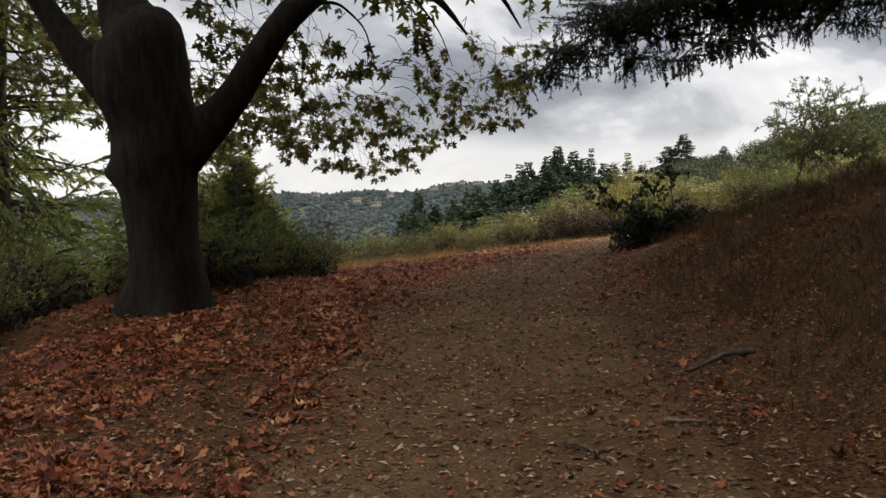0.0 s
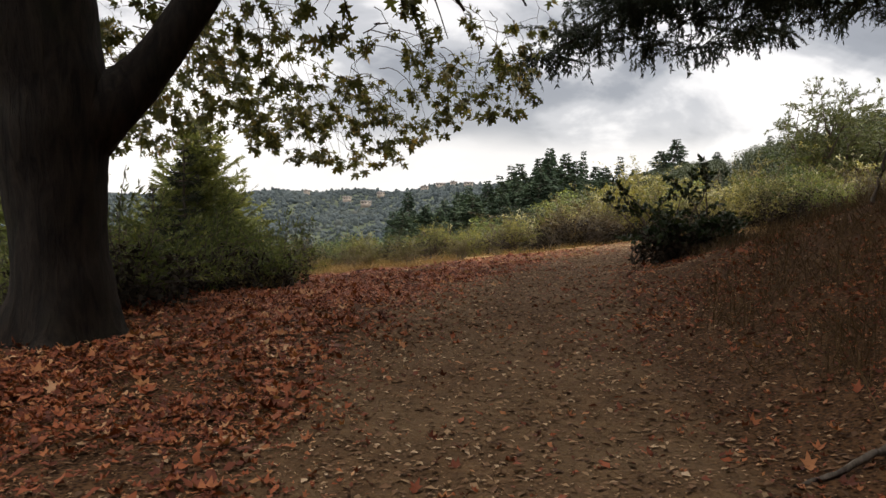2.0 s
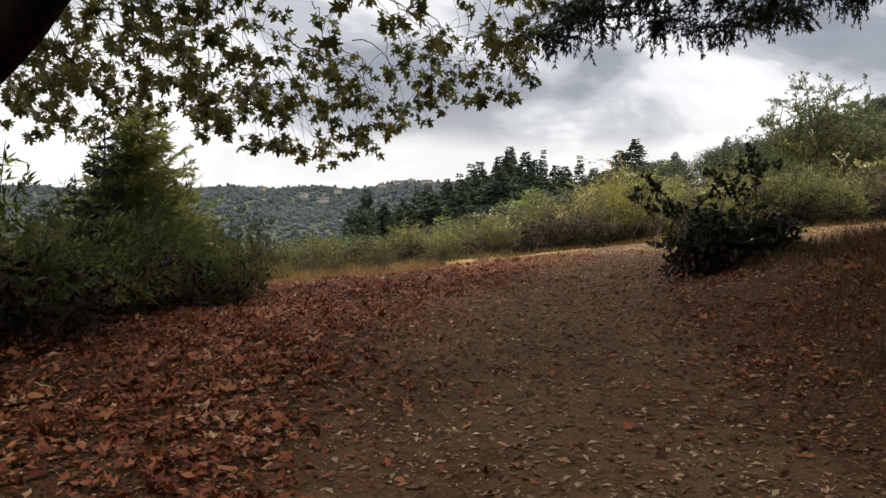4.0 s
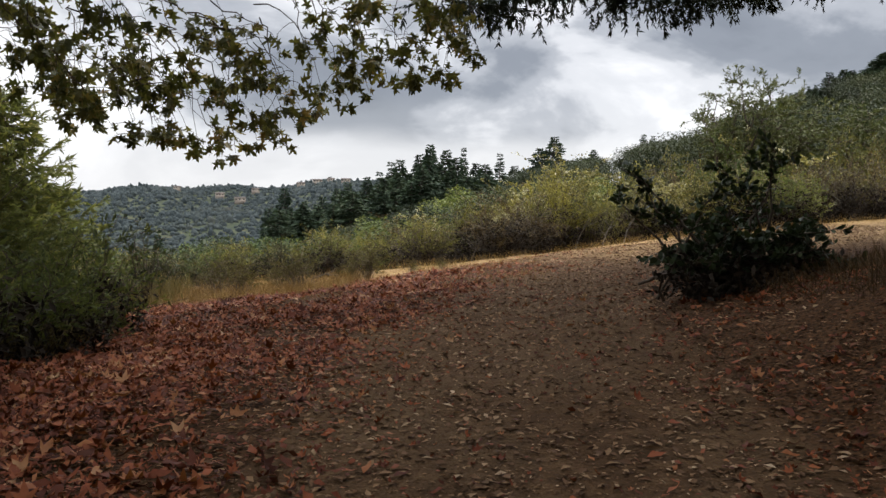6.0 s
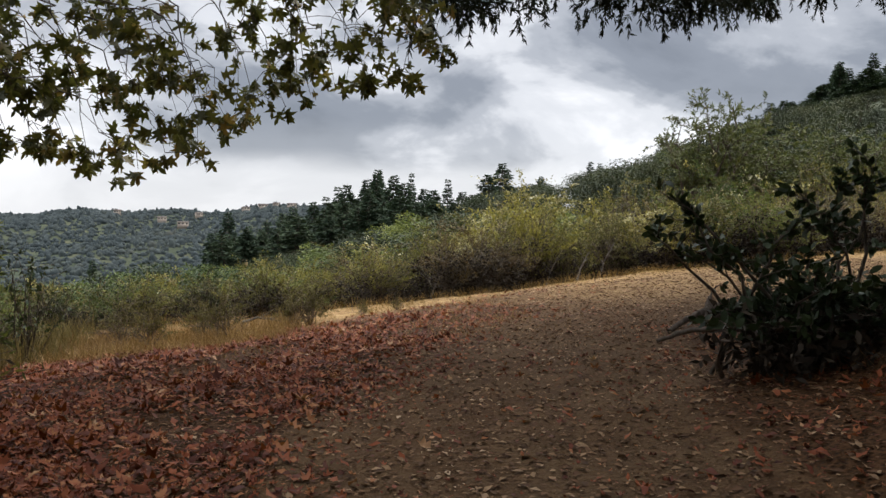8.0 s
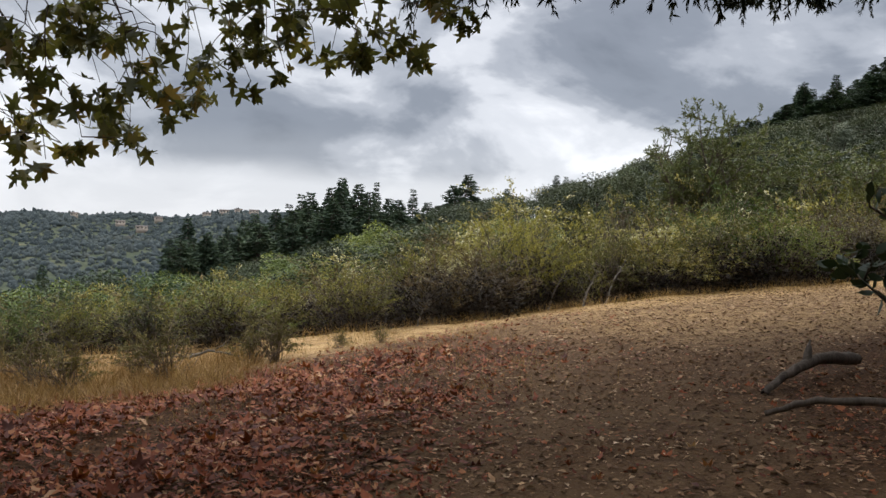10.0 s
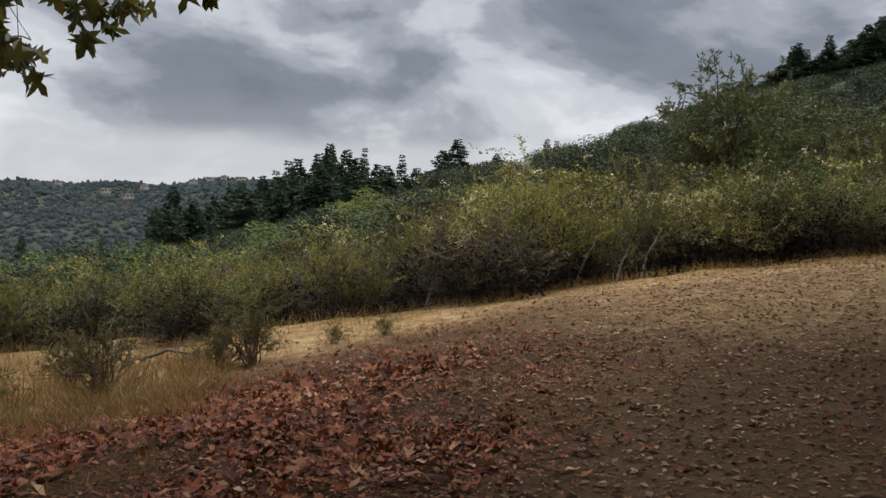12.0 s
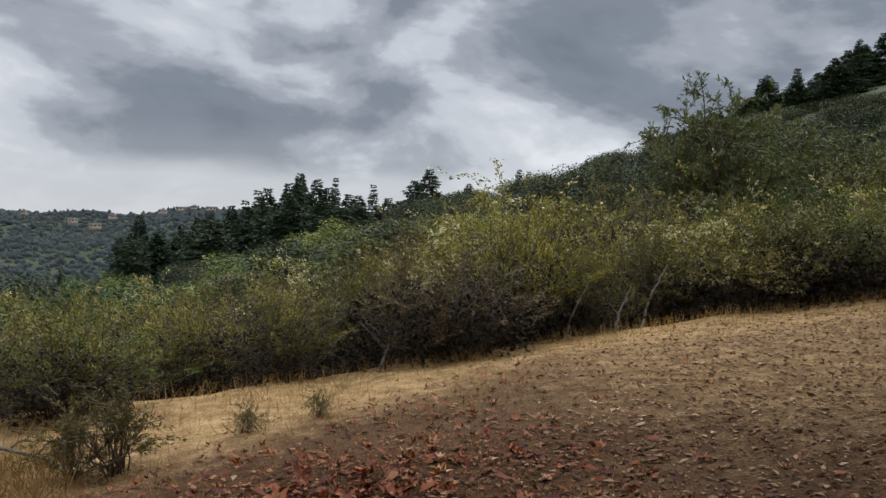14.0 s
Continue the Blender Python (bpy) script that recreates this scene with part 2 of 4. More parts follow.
def part(name, geo, mat, parent, label="", smooth=False):
    ob = new(name, mesh_of(name, geo[0], geo[1], mat, smooth=smooth))
    ob.parent = parent
    return tagged(ob, label, kind="stuff" if name in ("twigwork", "branchwork") else "")


def thing(name, at, label, category, group="", kind=""):
    ob = new(name)
    ob.matrix_world = pose(*at)
    return tagged(ob, label, category, group, kind)


def tube(points, radii, sides=7):
    """A bent, tapering stem."""
    P = np.asarray(points, float)
    R = np.broadcast_to(np.asarray(radii, float), (len(P),))
    T = np.gradient(P, axis=0)
    T /= np.linalg.norm(T, axis=1)[:, None] + 1e-9
    ref = np.where(np.abs(T[:, 2:3]) > 0.9, [[1.0, 0, 0]], [[0, 0, 1.0]])
    A = np.cross(T, ref)
    A /= np.linalg.norm(A, axis=1)[:, None] + 1e-9
    B = np.cross(T, A)
    an = np.linspace(0, 2 * np.pi, sides, endpoint=False)
    V = (P[:, None] + R[:, None, None] * (np.cos(an)[None, :, None] * A[:, None] + np.sin(an)[None, :, None] * B[:, None])).reshape(-1, 3)
    i, j = np.meshgrid(np.arange(len(P) - 1), np.arange(sides), indexing="ij")
    a, b = (i * sides + j).ravel(), (i * sides + (j + 1) % sides).ravel()
    F = np.concatenate([np.stack([a, b, b + sides], 1), np.stack([a, b + sides, a + sides], 1)])
    return V, F


def bend(a, b, sag=0.0, n=7, wobble=0.05, r=rng):
    """A curved line from a to b; sag lifts (plus) or drops its middle."""
    a, b = np.asarray(a, float), np.asarray(b, float)
    s = np.linspace(0, 1, n)[:, None]
    P = a + (b - a) * s
    P[:, 2] += sag * (4 * s * (1 - s))[:, 0]
    P[1:-1] += r.normal(0, wobble, (n - 2, 3))
    return P


def spin(n, tilt_low=0.0, tilt_high=np.pi, r=rng):
    """n random turns, as arrays of 3x3; tilt is the lean away from the upright."""
    y, t, k = r.uniform(0, 2 * np.pi, n), r.uniform(tilt_low, tilt_high, n), r.uniform(0, 2 * np.pi, n)

    def rz(a):
        c, s, o, l = np.cos(a), np.sin(a), np.zeros(n), np.ones(n)
        return np.stack([c, -s, o, s, c, o, o, o, l], 1).reshape(n, 3, 3)

    c, s, o, l = np.cos(t), np.sin(t), np.zeros(n), np.ones(n)
    rx = np.stack([l, o, o, o, c, -s, o, s, c], 1).reshape(n, 3, 3)
    return rz(y) @ rx @ rz(k)


def strew(template, at, turns, size):
    """Copies of a small shape at many places, as one set of arrays."""
    TV, TF = template
    n = len(at)
    size = np.broadcast_to(np.asarray(size, float), (n,))
    V = np.einsum("nij,kj->nki", turns, TV) * size[:, None, None] + np.asarray(at)[:, None]
    F = np.asarray(TF)[None] + (np.arange(n) * len(TV))[:, None, None]
    return V.reshape(-1, 3), F.reshape(-1, 3)


def fan(outline, lift=0.0, crumple=0.0):
    """A leaf blade from its outline, drawn from the stalk, with raised or drooping edges."""
    O = [(x, y, lift * (x * x + 0.3 * y * y) + crumple * (1 if i % 2 else -1)) for i, (x, y) in enumerate(outline)]
    return np.array([(0, 0.42, 0.0)] + O), np.array([(0, i + 1, (i + 1) % len(O) + 1) for i in range(len(O))])


PALMATE = fan([(0.0, 0.0), (0.38, 0.02), (0.17, 0.26), (0.60, 0.52), (0.30, 0.52), (0.12, 0.52), (0.17, 0.78), (0.0, 1.04), (-0.17, 0.78), (-0.12, 0.52), (-0.30, 0.54), (-0.60, 0.50), (-0.17, 0.26), (-0.38, 0.02)], -0.5)
CURLED = fan([(0.0, 0.0), (0.30, 0.05), (0.19, 0.28), (0.44, 0.48), (0.15, 0.62), (0.0, 1.0), (-0.15, 0.62), (-0.44, 0.48), (-0.19, 0.28), (-0.30, 0.05)], 0.8, 0.10)
SHRED = (np.array([(0, -0.5, 0.0), (0.22, -0.2, 0.14), (0.12, 0.3, 0.05), (0.0, 0.6, 0.16), (-0.2, 0.25, 0.02), (-0.26, -0.15, 0.16)]), np.array([(0, 1, 5), (1, 2, 5), (5, 2, 4), (2, 3, 4)]))
SCRAP = (np.array([(0, -0.5, 0), (0.3, 0.0, 0.10), (0.05, 0.5, 0.0), (-0.25, 0.05, 0.12)]), np.array([(0, 1, 2), (0, 2, 3)]))
OVAL = (np.array([(0, 0, 0), (0.26, 0.35, 0.04), (0.2, 0.72, 0.0), (0, 1.0, -0.06), (-0.2, 0.72, 0.0), (-0.26, 0.35, 0.04)]), np.array([(0, 1, 5), (1, 2, 4), (1, 4, 5), (2, 3, 4)]))
BLADE = (np.array([(0, 0, 0), (0.13, 0.4, 0.02), (0, 1.0, -0.03), (-0.13, 0.4, 0.02)]), np.array([(0, 1, 2), (0, 2, 3)]))
QUAD = (np.array([(0, 0, 0), (0.27, 0.45, 0.05), (0, 1.0, -0.05), (-0.27, 0.45, 0.05)]), np.array([(0, 1, 2), (0, 2, 3)]))
BROAD = (np.array([(0, 0, 0), (0.12, 0.35, 0.0), (0, 1.0, 0.0), (-0.12, 0.35, 0.0)]), np.array([(0, 1, 2), (0, 2, 3)]))
THICK = (np.array([(0, 0, 0), (0.2, 0.45, 0.05), (0, 1.0, -0.05), (-0.2, 0.45, 0.05)]), np.array([(0, 1, 2), (0, 2, 3)]))
NEEDLES = (np.array([(0, 0, 0), (0.16, 0.35, 0.0), (0, 1.0, 0.0), (-0.16, 0.35, 0.0), (0, 0.3, 0.14), (0, 0.3, -0.14)]), np.array([(0, 1, 2), (0, 2, 3), (0, 4, 2), (0, 2, 5)]))
GRASS = (np.array([(-0.012, 0, 0), (0.012, 0, 0), (0.009, 0.05, 0.55), (-0.006, 0.05, 0.5), (0.0, 0.22, 1.0)]), np.array([(0, 1, 2), (0, 2, 3), (3, 2, 4)]))


def along(lines, per_m, r=rng, start=0.2):
    """Points strewn on stems, with the stems' direction there."""
    P, D = [], []
    for L in lines:
        seg = np.linalg.norm(np.diff(L, axis=0), axis=1)
        n = max(2, int(seg.sum() * (1 - start) * per_m))
        u = r.uniform(start, 1, n) * (len(L) - 1)
        i = np.minimum(u.astype(int), len(L) - 2)
        f = (u - i)[:, None]
        P.append(L[i] * (1 - f) + L[i + 1] * f)
        D.append(L[i + 1] - L[i])
    P, D = np.concatenate(P), np.concatenate(D)
    return P, D / (np.linalg.norm(D, axis=1)[:, None] + 1e-9)


def aim(D, spread, r=rng):
    """Turns whose y axis lies near the directions D."""
    Y = D + r.normal(0, spread, D.shape)
    Y /= np.linalg.norm(Y, axis=1)[:, None] + 1e-9
    X = np.cross(Y, r.normal(0, 1, D.shape))
    X /= np.linalg.norm(X, axis=1)[:, None] + 1e-9
    return np.stack([X, Y, np.cross(X, Y)], 2)


# ---- the lie of the land ----


def step(a, b, v):
    u = np.clip((v - a) / (b - a), 0, 1)
    return u * u * (3 - 2 * u)


def soft(v, k=0.6):
    """Zero below nought, rising smoothly to v."""
    return np.where(v > 0, np.sqrt(v * v + k * k) - k, 0.0)


def outside(x, y):
    """Metres beyond the outer edge of the trail's shoulder."""
    return -0.53 * x + 0.85 * (y - 21.5)


def belt(x, y):
    """Metres inside the belt of scrub beyond the shoulder."""
    return np.maximum(y - 24.5 - 1.4 * step(0.0, 7.0, x), -0.9 * (x + 4.1) + 0.433 * (y - 21.0))


def height(x, y):
    x, y = np.asarray(x, float), np.asarray(y, float)
    z = 0.37 * step(2, 15, y)
    late = step(13, 18, y)
    z = z + 0.08 * np.clip(np.where(x > -0.7, x, -0.7 + late * (x + 0.7)), -6, 30)
    z = z + 0.2 * np.exp(-((x + 3) ** 2 + (y - 11) ** 2) / 8)
    bank = soft(x - 1.9, 0.5) * 0.40
    bank = np.where(bank > 1.2, 1.2 + (bank - 1.2) * 0.25, bank)
    bank = np.minimum(bank, 2.4)
    z = z + bank * (1 - step(11.0, 17.0, y + 0.25 * (x - 4))) * step(-30, -8, y)
    z = z - 0.09 * np.minimum(soft(outside(x, y) + 1.3, 1.6), 1.45) - 0.25 * np.minimum(soft(belt(x, y) - 0.6, 0.5), 5.0)
    r, az = np.hypot(x, y - 10), np.degrees(np.arctan2(x, y - 10))
    left = soft(-(x + 4.4), 0.8) * (1 - step(18, 24, y))
    z = z - 0.30 * np.minimum(left, 6)
    slope = np.interp(az, [-180, -120, -60, -15, -5, 2, 9, 16, 22, 180], [0, 0.02, 0.20, 0.15, 0.11, 0.065, 0.035, 0.0, 0.0, 0])
    z = z - slope * soft(np.minimum(r, 240) - 15, 6.0)
    crest = np.interp(az, [-180, 12, 18, 26, 35, 43, 70, 110, 180], [0, 0, 5, 14, 28, 40, 62, 30, 0])
    z = z + crest * step(30, 250, r)
    ridge = 1500 * np.tan(np.radians(np.interp(az, [-180, -60, -25, -11, 1.5, 5, 30], [2.5, 2.2, 1.0, 1.1, 1.75, 1.85, 1.8]))) + 4 * np.sin(az * 0.45) + 2.5 * np.sin(az * 1.1 + 1)
    z = z - 0.06 * np.clip(r - 260, 0, 440) * (1 - step(14, 24, az))
    z = np.where(r > 700, z + (ridge - z) * step(650, 1500, r), z)
    z = z + 4.0 * np.sin(x * 0.02 + 1) * np.sin(y * 0.017) * step(150, 500, r)
    return z


def on(x, y, dz=0.0):
    return float(height(x, y)) + dz


TRAIL = np.array([(0.0, -12.0), (0.1, 0.0), (0.15, 5.0), (0.5, 10.0), (1.4, 15.0), (3.4, 19.2), (7.0, 22.6), (11.0, 24.2), (18.0, 25.2), (30.0, 24.0)])


def from_trail(x, y):
    """Metres from the middle of the trail."""
    x, y = np.asarray(x, float), np.asarray(y, float)
    best = np.full(x.shape, 1e9)
    for (ax, ay), (bx, by) in zip(TRAIL[:-1], TRAIL[1:]):
        dx, dy = bx - ax, by - ay
        u = np.clip(((x - ax) * dx + (y - ay) * dy) / (dx * dx + dy * dy), 0, 1)
        best = np.minimum(best, np.hypot(x - ax - u * dx, y - ay - u * dy))
    return best


def build_ground():
    n, reach, a = 420, 3000.0, 6.0
    u = np.linspace(-1, 1, n)
    k = math.asinh(reach / a)
    gx, gy = 1.0 + a * np.sinh(k * u), 14.0 + a * np.sinh(k * u)
    X, Y = np.meshgrid(gx, gy)
    Z = height(X, Y)
    near = np.exp(-((X - 1) ** 2 + (Y - 14) ** 2) / 900)
    rough = np.array([noise.noise((x * 0.9, y * 0.9, 0.0)) * 0.035 + noise.noise((x * 2.7, y * 2.7, 3.0)) * 0.015 for x, y in zip(X.ravel(), Y.ravel())]).reshape(X.shape)
    Z = Z + rough * near * np.clip(0.35 + from_trail(X, Y) * 0.35, 0, 2)
    V = np.stack([X, Y, Z], -1).reshape(-1, 3)
    i, j = np.meshgrid(np.arange(n - 1), np.arange(n - 1), indexing="ij")
    q = (i * n + j).ravel()
    me = mesh_of("ground", V, np.stack([q, q + 1, q + n + 1, q + n], 1), EARTH, smooth=True)
    x, y = V[:, 0], V[:, 1]
    d, o = from_trail(x, y), outside(x, y)
    straw = np.maximum(step(-0.7, 1.2, o) * np.maximum(step(-1.0, 1.4, x), 0.85 * step(-3.0, -1.2, x) * step(20.8, 22.2, y)), step(24.3, 25.4, y) * step(3, 6, x)) * (1 - step(1.5, 4.0, belt(x, y)))
    straw = np.maximum(straw, 0.62 * step(17.6, 22.8, y) * step(2.0, 6.0, x))
    mould = step(0.9, 1.8, d) * (1 - straw) * 0.95 * (1 - 0.8 * step(20.5, 23.0, y))
    far = step(30, 60, np.hypot(x, y - 14))
    for name, values in (("straw", straw), ("mould", mould), ("far", far)):
        me.attributes.new(name, "FLOAT", "POINT").data.foreach_set("value", values.astype(np.float32))
    return tagged(new("ground", me), "bare brown trail earth with leaf mould and dry straw", "ground", kind="structure")


build_ground()

# ---- the maple by the trail ----


def build_maple():
    r = np.random.default_rng(11)
    base = np.array((-3.30, 10.05, 0.12))
    tree = thing("maple_tree", base, "old broadleaf maple with thick dark furrowed trunk and drooping leafy branches", "tree")

    def limb_geo(points, radii, sides, lump):
        n = len(points)
        s = np.linspace(0, 1, n)
        dense = np.linspace(0, 1, n * 5)
        P = np.stack([np.interp(dense, s, np.asarray(points)[:, i]) for i in range(3)], 1)
        for _ in range(3):
            P[1:-1] = (P[:-2] + 2 * P[1:-1] + P[2:]) / 4
        R = np.interp(dense, s, radii)
        V, F = tube(P, R, sides)
        C = np.repeat(P, sides, 0)
        out = (V - C) / (np.linalg.norm(V - C, axis=1)[:, None] + 1e-9)
        nz = np.array([noise.noise(Vector(v) * 1.9) + 0.5 * noise.noise(Vector((v[0] * 7, v[1] * 7, v[2] * 1.3))) for v in V])
        return V + out * (nz * lump * np.repeat(R, sides))[:, None], F

    # trunk with root flare, a burl on its flank and a broken shoulder
    V, F = limb_geo([(0.0, 0, -0.3), (0.0, 0, 0.08), (-0.01, 0, 0.35), (-0.01, 0, 0.62), (-0.035, 0, 0.94), (-0.045, 0, 1.27), (-0.085, 0, 1.6), (-0.11, 0, 1.9), (-0.10, 0, 2.14), (-0.13, 0, 2.41), (-0.18, 0, 2.65), (-0.25, 0, 2.95), (-0.25, 0, 3.25), (-0.24, 0, 3.48), (-0.38, 0.02, 3.66), (-0.50, 0.05, 3.95), (-0.62, 0.1, 4.6), (-0.8, 0.3, 6.2), (-0.7, 0.6, 9.0), (-0.4, 0.9, 12.0)],
                    [0.86, 0.66, 0.54, 0.45, 0.41, 0.40, 0.435, 0.475, 0.50, 0.51, 0.53, 0.56, 0.55, 0.52, 0.36, 0.27, 0.25, 0.21, 0.15, 0.05], 30, 0.07)
    burl = np.exp(-((V[:, 0] + 0.58) ** 2 + (V[:, 1] + 0.05) ** 2 + (V[:, 2] - 1.88) ** 2) / 0.02)
    V = V + burl[:, None] * np.array((-0.12, -0.03, 0.02))
    lower = V[:, 2] < 0.7
    ang = np.arctan2(V[:, 1], V[:, 0])
    V[lower, :2] *= (1 + 0.30 * np.cos(5 * ang[lower] + 0.7) * (0.7 - V[lower, 2]))[:, None]
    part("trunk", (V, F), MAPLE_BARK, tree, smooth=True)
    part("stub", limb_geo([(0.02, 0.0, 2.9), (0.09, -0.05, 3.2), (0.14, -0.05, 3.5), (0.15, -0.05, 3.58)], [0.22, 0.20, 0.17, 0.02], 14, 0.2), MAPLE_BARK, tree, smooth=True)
    limbs = [
        ([(0.02, 0, 2.02), (0.28, 0.1, 2.30), (0.52, 0.2, 2.52), (0.76, 0.25, 2.82), (0.98, 0.3, 3.17), (1.23, 0.4, 3.58), (1.48, 0.6, 3.96), (1.9, 1.3, 4.5), (2.5, 3.4, 5.2), (3.3, 7.2, 5.7), (3.9, 9.6, 5.5)], [0.36, 0.32, 0.25, 0.205, 0.185, 0.175, 0.17, 0.15, 0.12, 0.08, 0.03]),
        ([(-0.35, 0.0, 2.65), (-0.66, 0.0, 2.98), (-0.9, 0.0, 3.22), (-1.10, 0.0, 3.46), (-1.42, 0, 3.95), (-2.1, -0.2, 5.1), (-2.9, -0.4, 6.4), (-3.9, -0.3, 7.6)], [0.30, 0.27, 0.21, 0.165, 0.13, 0.115, 0.09, 0.03]),
        ([(1.6, 0.8, 4.1), (1.3, 3.0, 5.0), (0.4, 7.0, 5.9), (-0.6, 9.8, 5.7)], [0.13, 0.11, 0.07, 0.02]),
        ([(-0.5, 0.2, 5.2), (0.8, 2.4, 6.9), (1.8, 5.8, 7.6), (2.4, 9.0, 7.0)], [0.18, 0.15, 0.10, 0.03]),
        ([(-0.6, 0.2, 5.6), (-1.4, 3.0, 7.0), (-2.2, 6.4, 7.2), (-3.0, 9.4, 6.3)], [0.16, 0.13, 0.09, 0.03]),
        ([(2.2, 2.4, 4.85), (3.4, 6.0, 5.9), (4.6, 8.6, 6.2), (5.2, 10.0, 5.7)], [0.10, 0.09, 0.06, 0.02]),
        ([(-0.6, 0.3, 6.5), (1.2, -1.5, 8.2), (3.0, -3.5, 9.0)], [0.14, 0.11, 0.03]),
        ([(1.9, 1.3, 4.5), (2.3, 1.9, 4.75), (2.9, 3.0, 4.7), (3.3, 4.0, 4.35), (3.5, 4.6, 3.9)], [0.04, 0.03, 0.02, 0.012, 0.006]),
        ([(1.55, 0.9, 4.1), (1.9, 1.7, 4.3), (2.2, 2.4, 4.1), (2.3, 2.8, 3.6)], [0.03, 0.02, 0.013, 0.006]),
    ]
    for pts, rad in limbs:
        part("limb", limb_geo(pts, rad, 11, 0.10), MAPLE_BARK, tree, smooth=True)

    # drooping branchlets that carry the leaves in sprays, with sky between them
    twigs, sprays = [], []

    def hang(x, y, end, length, back):
        top = end + length
        start = (x - r.normal(0.45, 0.5), y - back, top)
        L = bend(start, (x, y, end), 0.28 * length, 9, 0.05, r)
        twigs.append(L)
        sprays.append((L[-1], L[-1] - L[-2]))
        for i in range(3, 9):
            if r.random() < 0.35:
                continue
            d = np.array((r.normal(0, 0.26), r.normal(0, 0.26), r.uniform(-0.26, 0.02)))
            tip = L[i] + d
            tip[2] = max(tip[2], end - 0.04)
            S = bend(L[i], tip, 0.05, 4, 0.015, r)
            twigs.append(S)
            sprays.append((S[-1], S[-1] - S[-2]))
            if r.random() < 0.6:
                sprays.append((S[2], S[2] - S[1]))

    def hem(wx):
        return np.interp(wx, [-8, -6.0, -5.3, -4.6, -3.9, -3.3, -2.9, -2.3, -1.8, -1.2, -0.8, -0.3, 0.1, 0.6, 1.0, 1.5, 1.9, 2.3], [3.0, 2.75, 2.9, 3.2, 3.3, 2.75, 2.55, 2.6, 2.25, 2.45, 2.5, 3.15, 3.1, 3.15, 3.3, 3.5, 3.8, 4.4])

    for k in range(92):
        wx = -7.2 + 9.4 * (k + r.random()) / 92
        lift = abs(r.normal(0, 0.75)) if k % 3 else abs(r.normal(0, 0.12))
        hang(wx - base[0], r.normal(9.75, 0.45), hem(wx) + lift - base[2], r.uniform(0.7, 1.5), r.uniform(0.5, 1.6))
    for k in range(66):
        wx, y = r.uniform(-5.5, 1.6), r.uniform(3.0, 9.0)
        reach = (y + base[1]) / 19.8
        hang(wx * reach - base[0] * 0.4 - 1.2, y, 1.5 + (hem(wx) - 1.5) * reach + r.uniform(0.35, 1.6) - base[2], r.uniform(0.8, 1.7), r.uniform(0.3, 1.0))
    for x, y, end, length in ((3.5, 4.7, 3.35, 0.6), (3.2, 4.2, 3.75, 0.6), (2.9, 3.4, 4.05, 0.6), (2.3, 2.9, 3.1, 0.6), (2.1, 2.6, 3.5, 0.6)):
        hang(x, y, end, length, 0.15)
    part("twigwork", join([tube(L, np.linspace(0.010 if len(L) > 5 else 0.005, 0.003, len(L)), 4) for L in twigs]), TWIG_BARK, tree)
    P, T = [], []
    for p, d in sprays:
        n = r.integers(4, 8)
        out = d / (np.linalg.norm(d) + 1e-9) * 0.5 + r.normal(0, 0.55, (n, 3)) + np.array((0, 0, -0.45))
        out /= np.linalg.norm(out, axis=1)[:, None]
        P.append(p + out * r.uniform(0.02, 0.09, (n, 1)))
        T.append(aim(out, 0.15, r))
    P, T = np.concatenate(P), np.concatenate(T)
    size = r.uniform(0.09, 0.19, len(P))
    far = r.permutation(len(P))
    crown = part("crown", strew(PALMATE, P[far[240:]], T[far[240:]], size[far[240:]]), MAPLE_LEAF, tree)
    blade = mesh_of("leaf", *PALMATE, MAPLE_LEAF)
    for i in far[:240]:
        ob = new("leaf", blade)
        ob.parent = crown
        m = Matrix(T[i].tolist()).to_4x4()
        ob.matrix_local = Matrix.Translation(P[i]) @ m @ Matrix.Diagonal((size[i], size[i], size[i], 1))
    # the high canopy overhead, out of view, thickened to shade the ground
    up = []
    for k in range(190):
        a = np.array((r.uniform(-5.5, 5.0), r.uniform(-4.0, 9.0), r.uniform(6.3, 10.5)))
        up.append(bend(a, a + np.array((r.normal(0, 1.2), r.normal(0, 1.2), r.normal(-0.2, 0.5))), 0.2, 6, 0.08, r))
    P2, D2 = along(up, 24, r, 0.0)
    P2 = P2 + r.normal(0, 0.25, P2.shape)
    part("crown", strew(PALMATE, P2, aim(D2 + np.array((0, 0, -0.5)), 0.6, r), r.uniform(0.22, 0.40, len(P2))), MAPLE_LEAF, tree)
    part("twigwork", join([tube(L, np.linspace(0.02, 0.005, len(L)), 4) for L in up]), TWIG_BARK, tree)


build_maple()

# ---- conifers ----


def fronds(lines, per_m, spread, size, r, droop=-0.25, start=0.15, blade=NEEDLES):
    P, D = along(lines, per_m, r, start)
    return strew(blade, P, aim(D + np.array((0, 0, droop)), spread, r), r.uniform(size * 0.6, size * 1.3, len(P)))


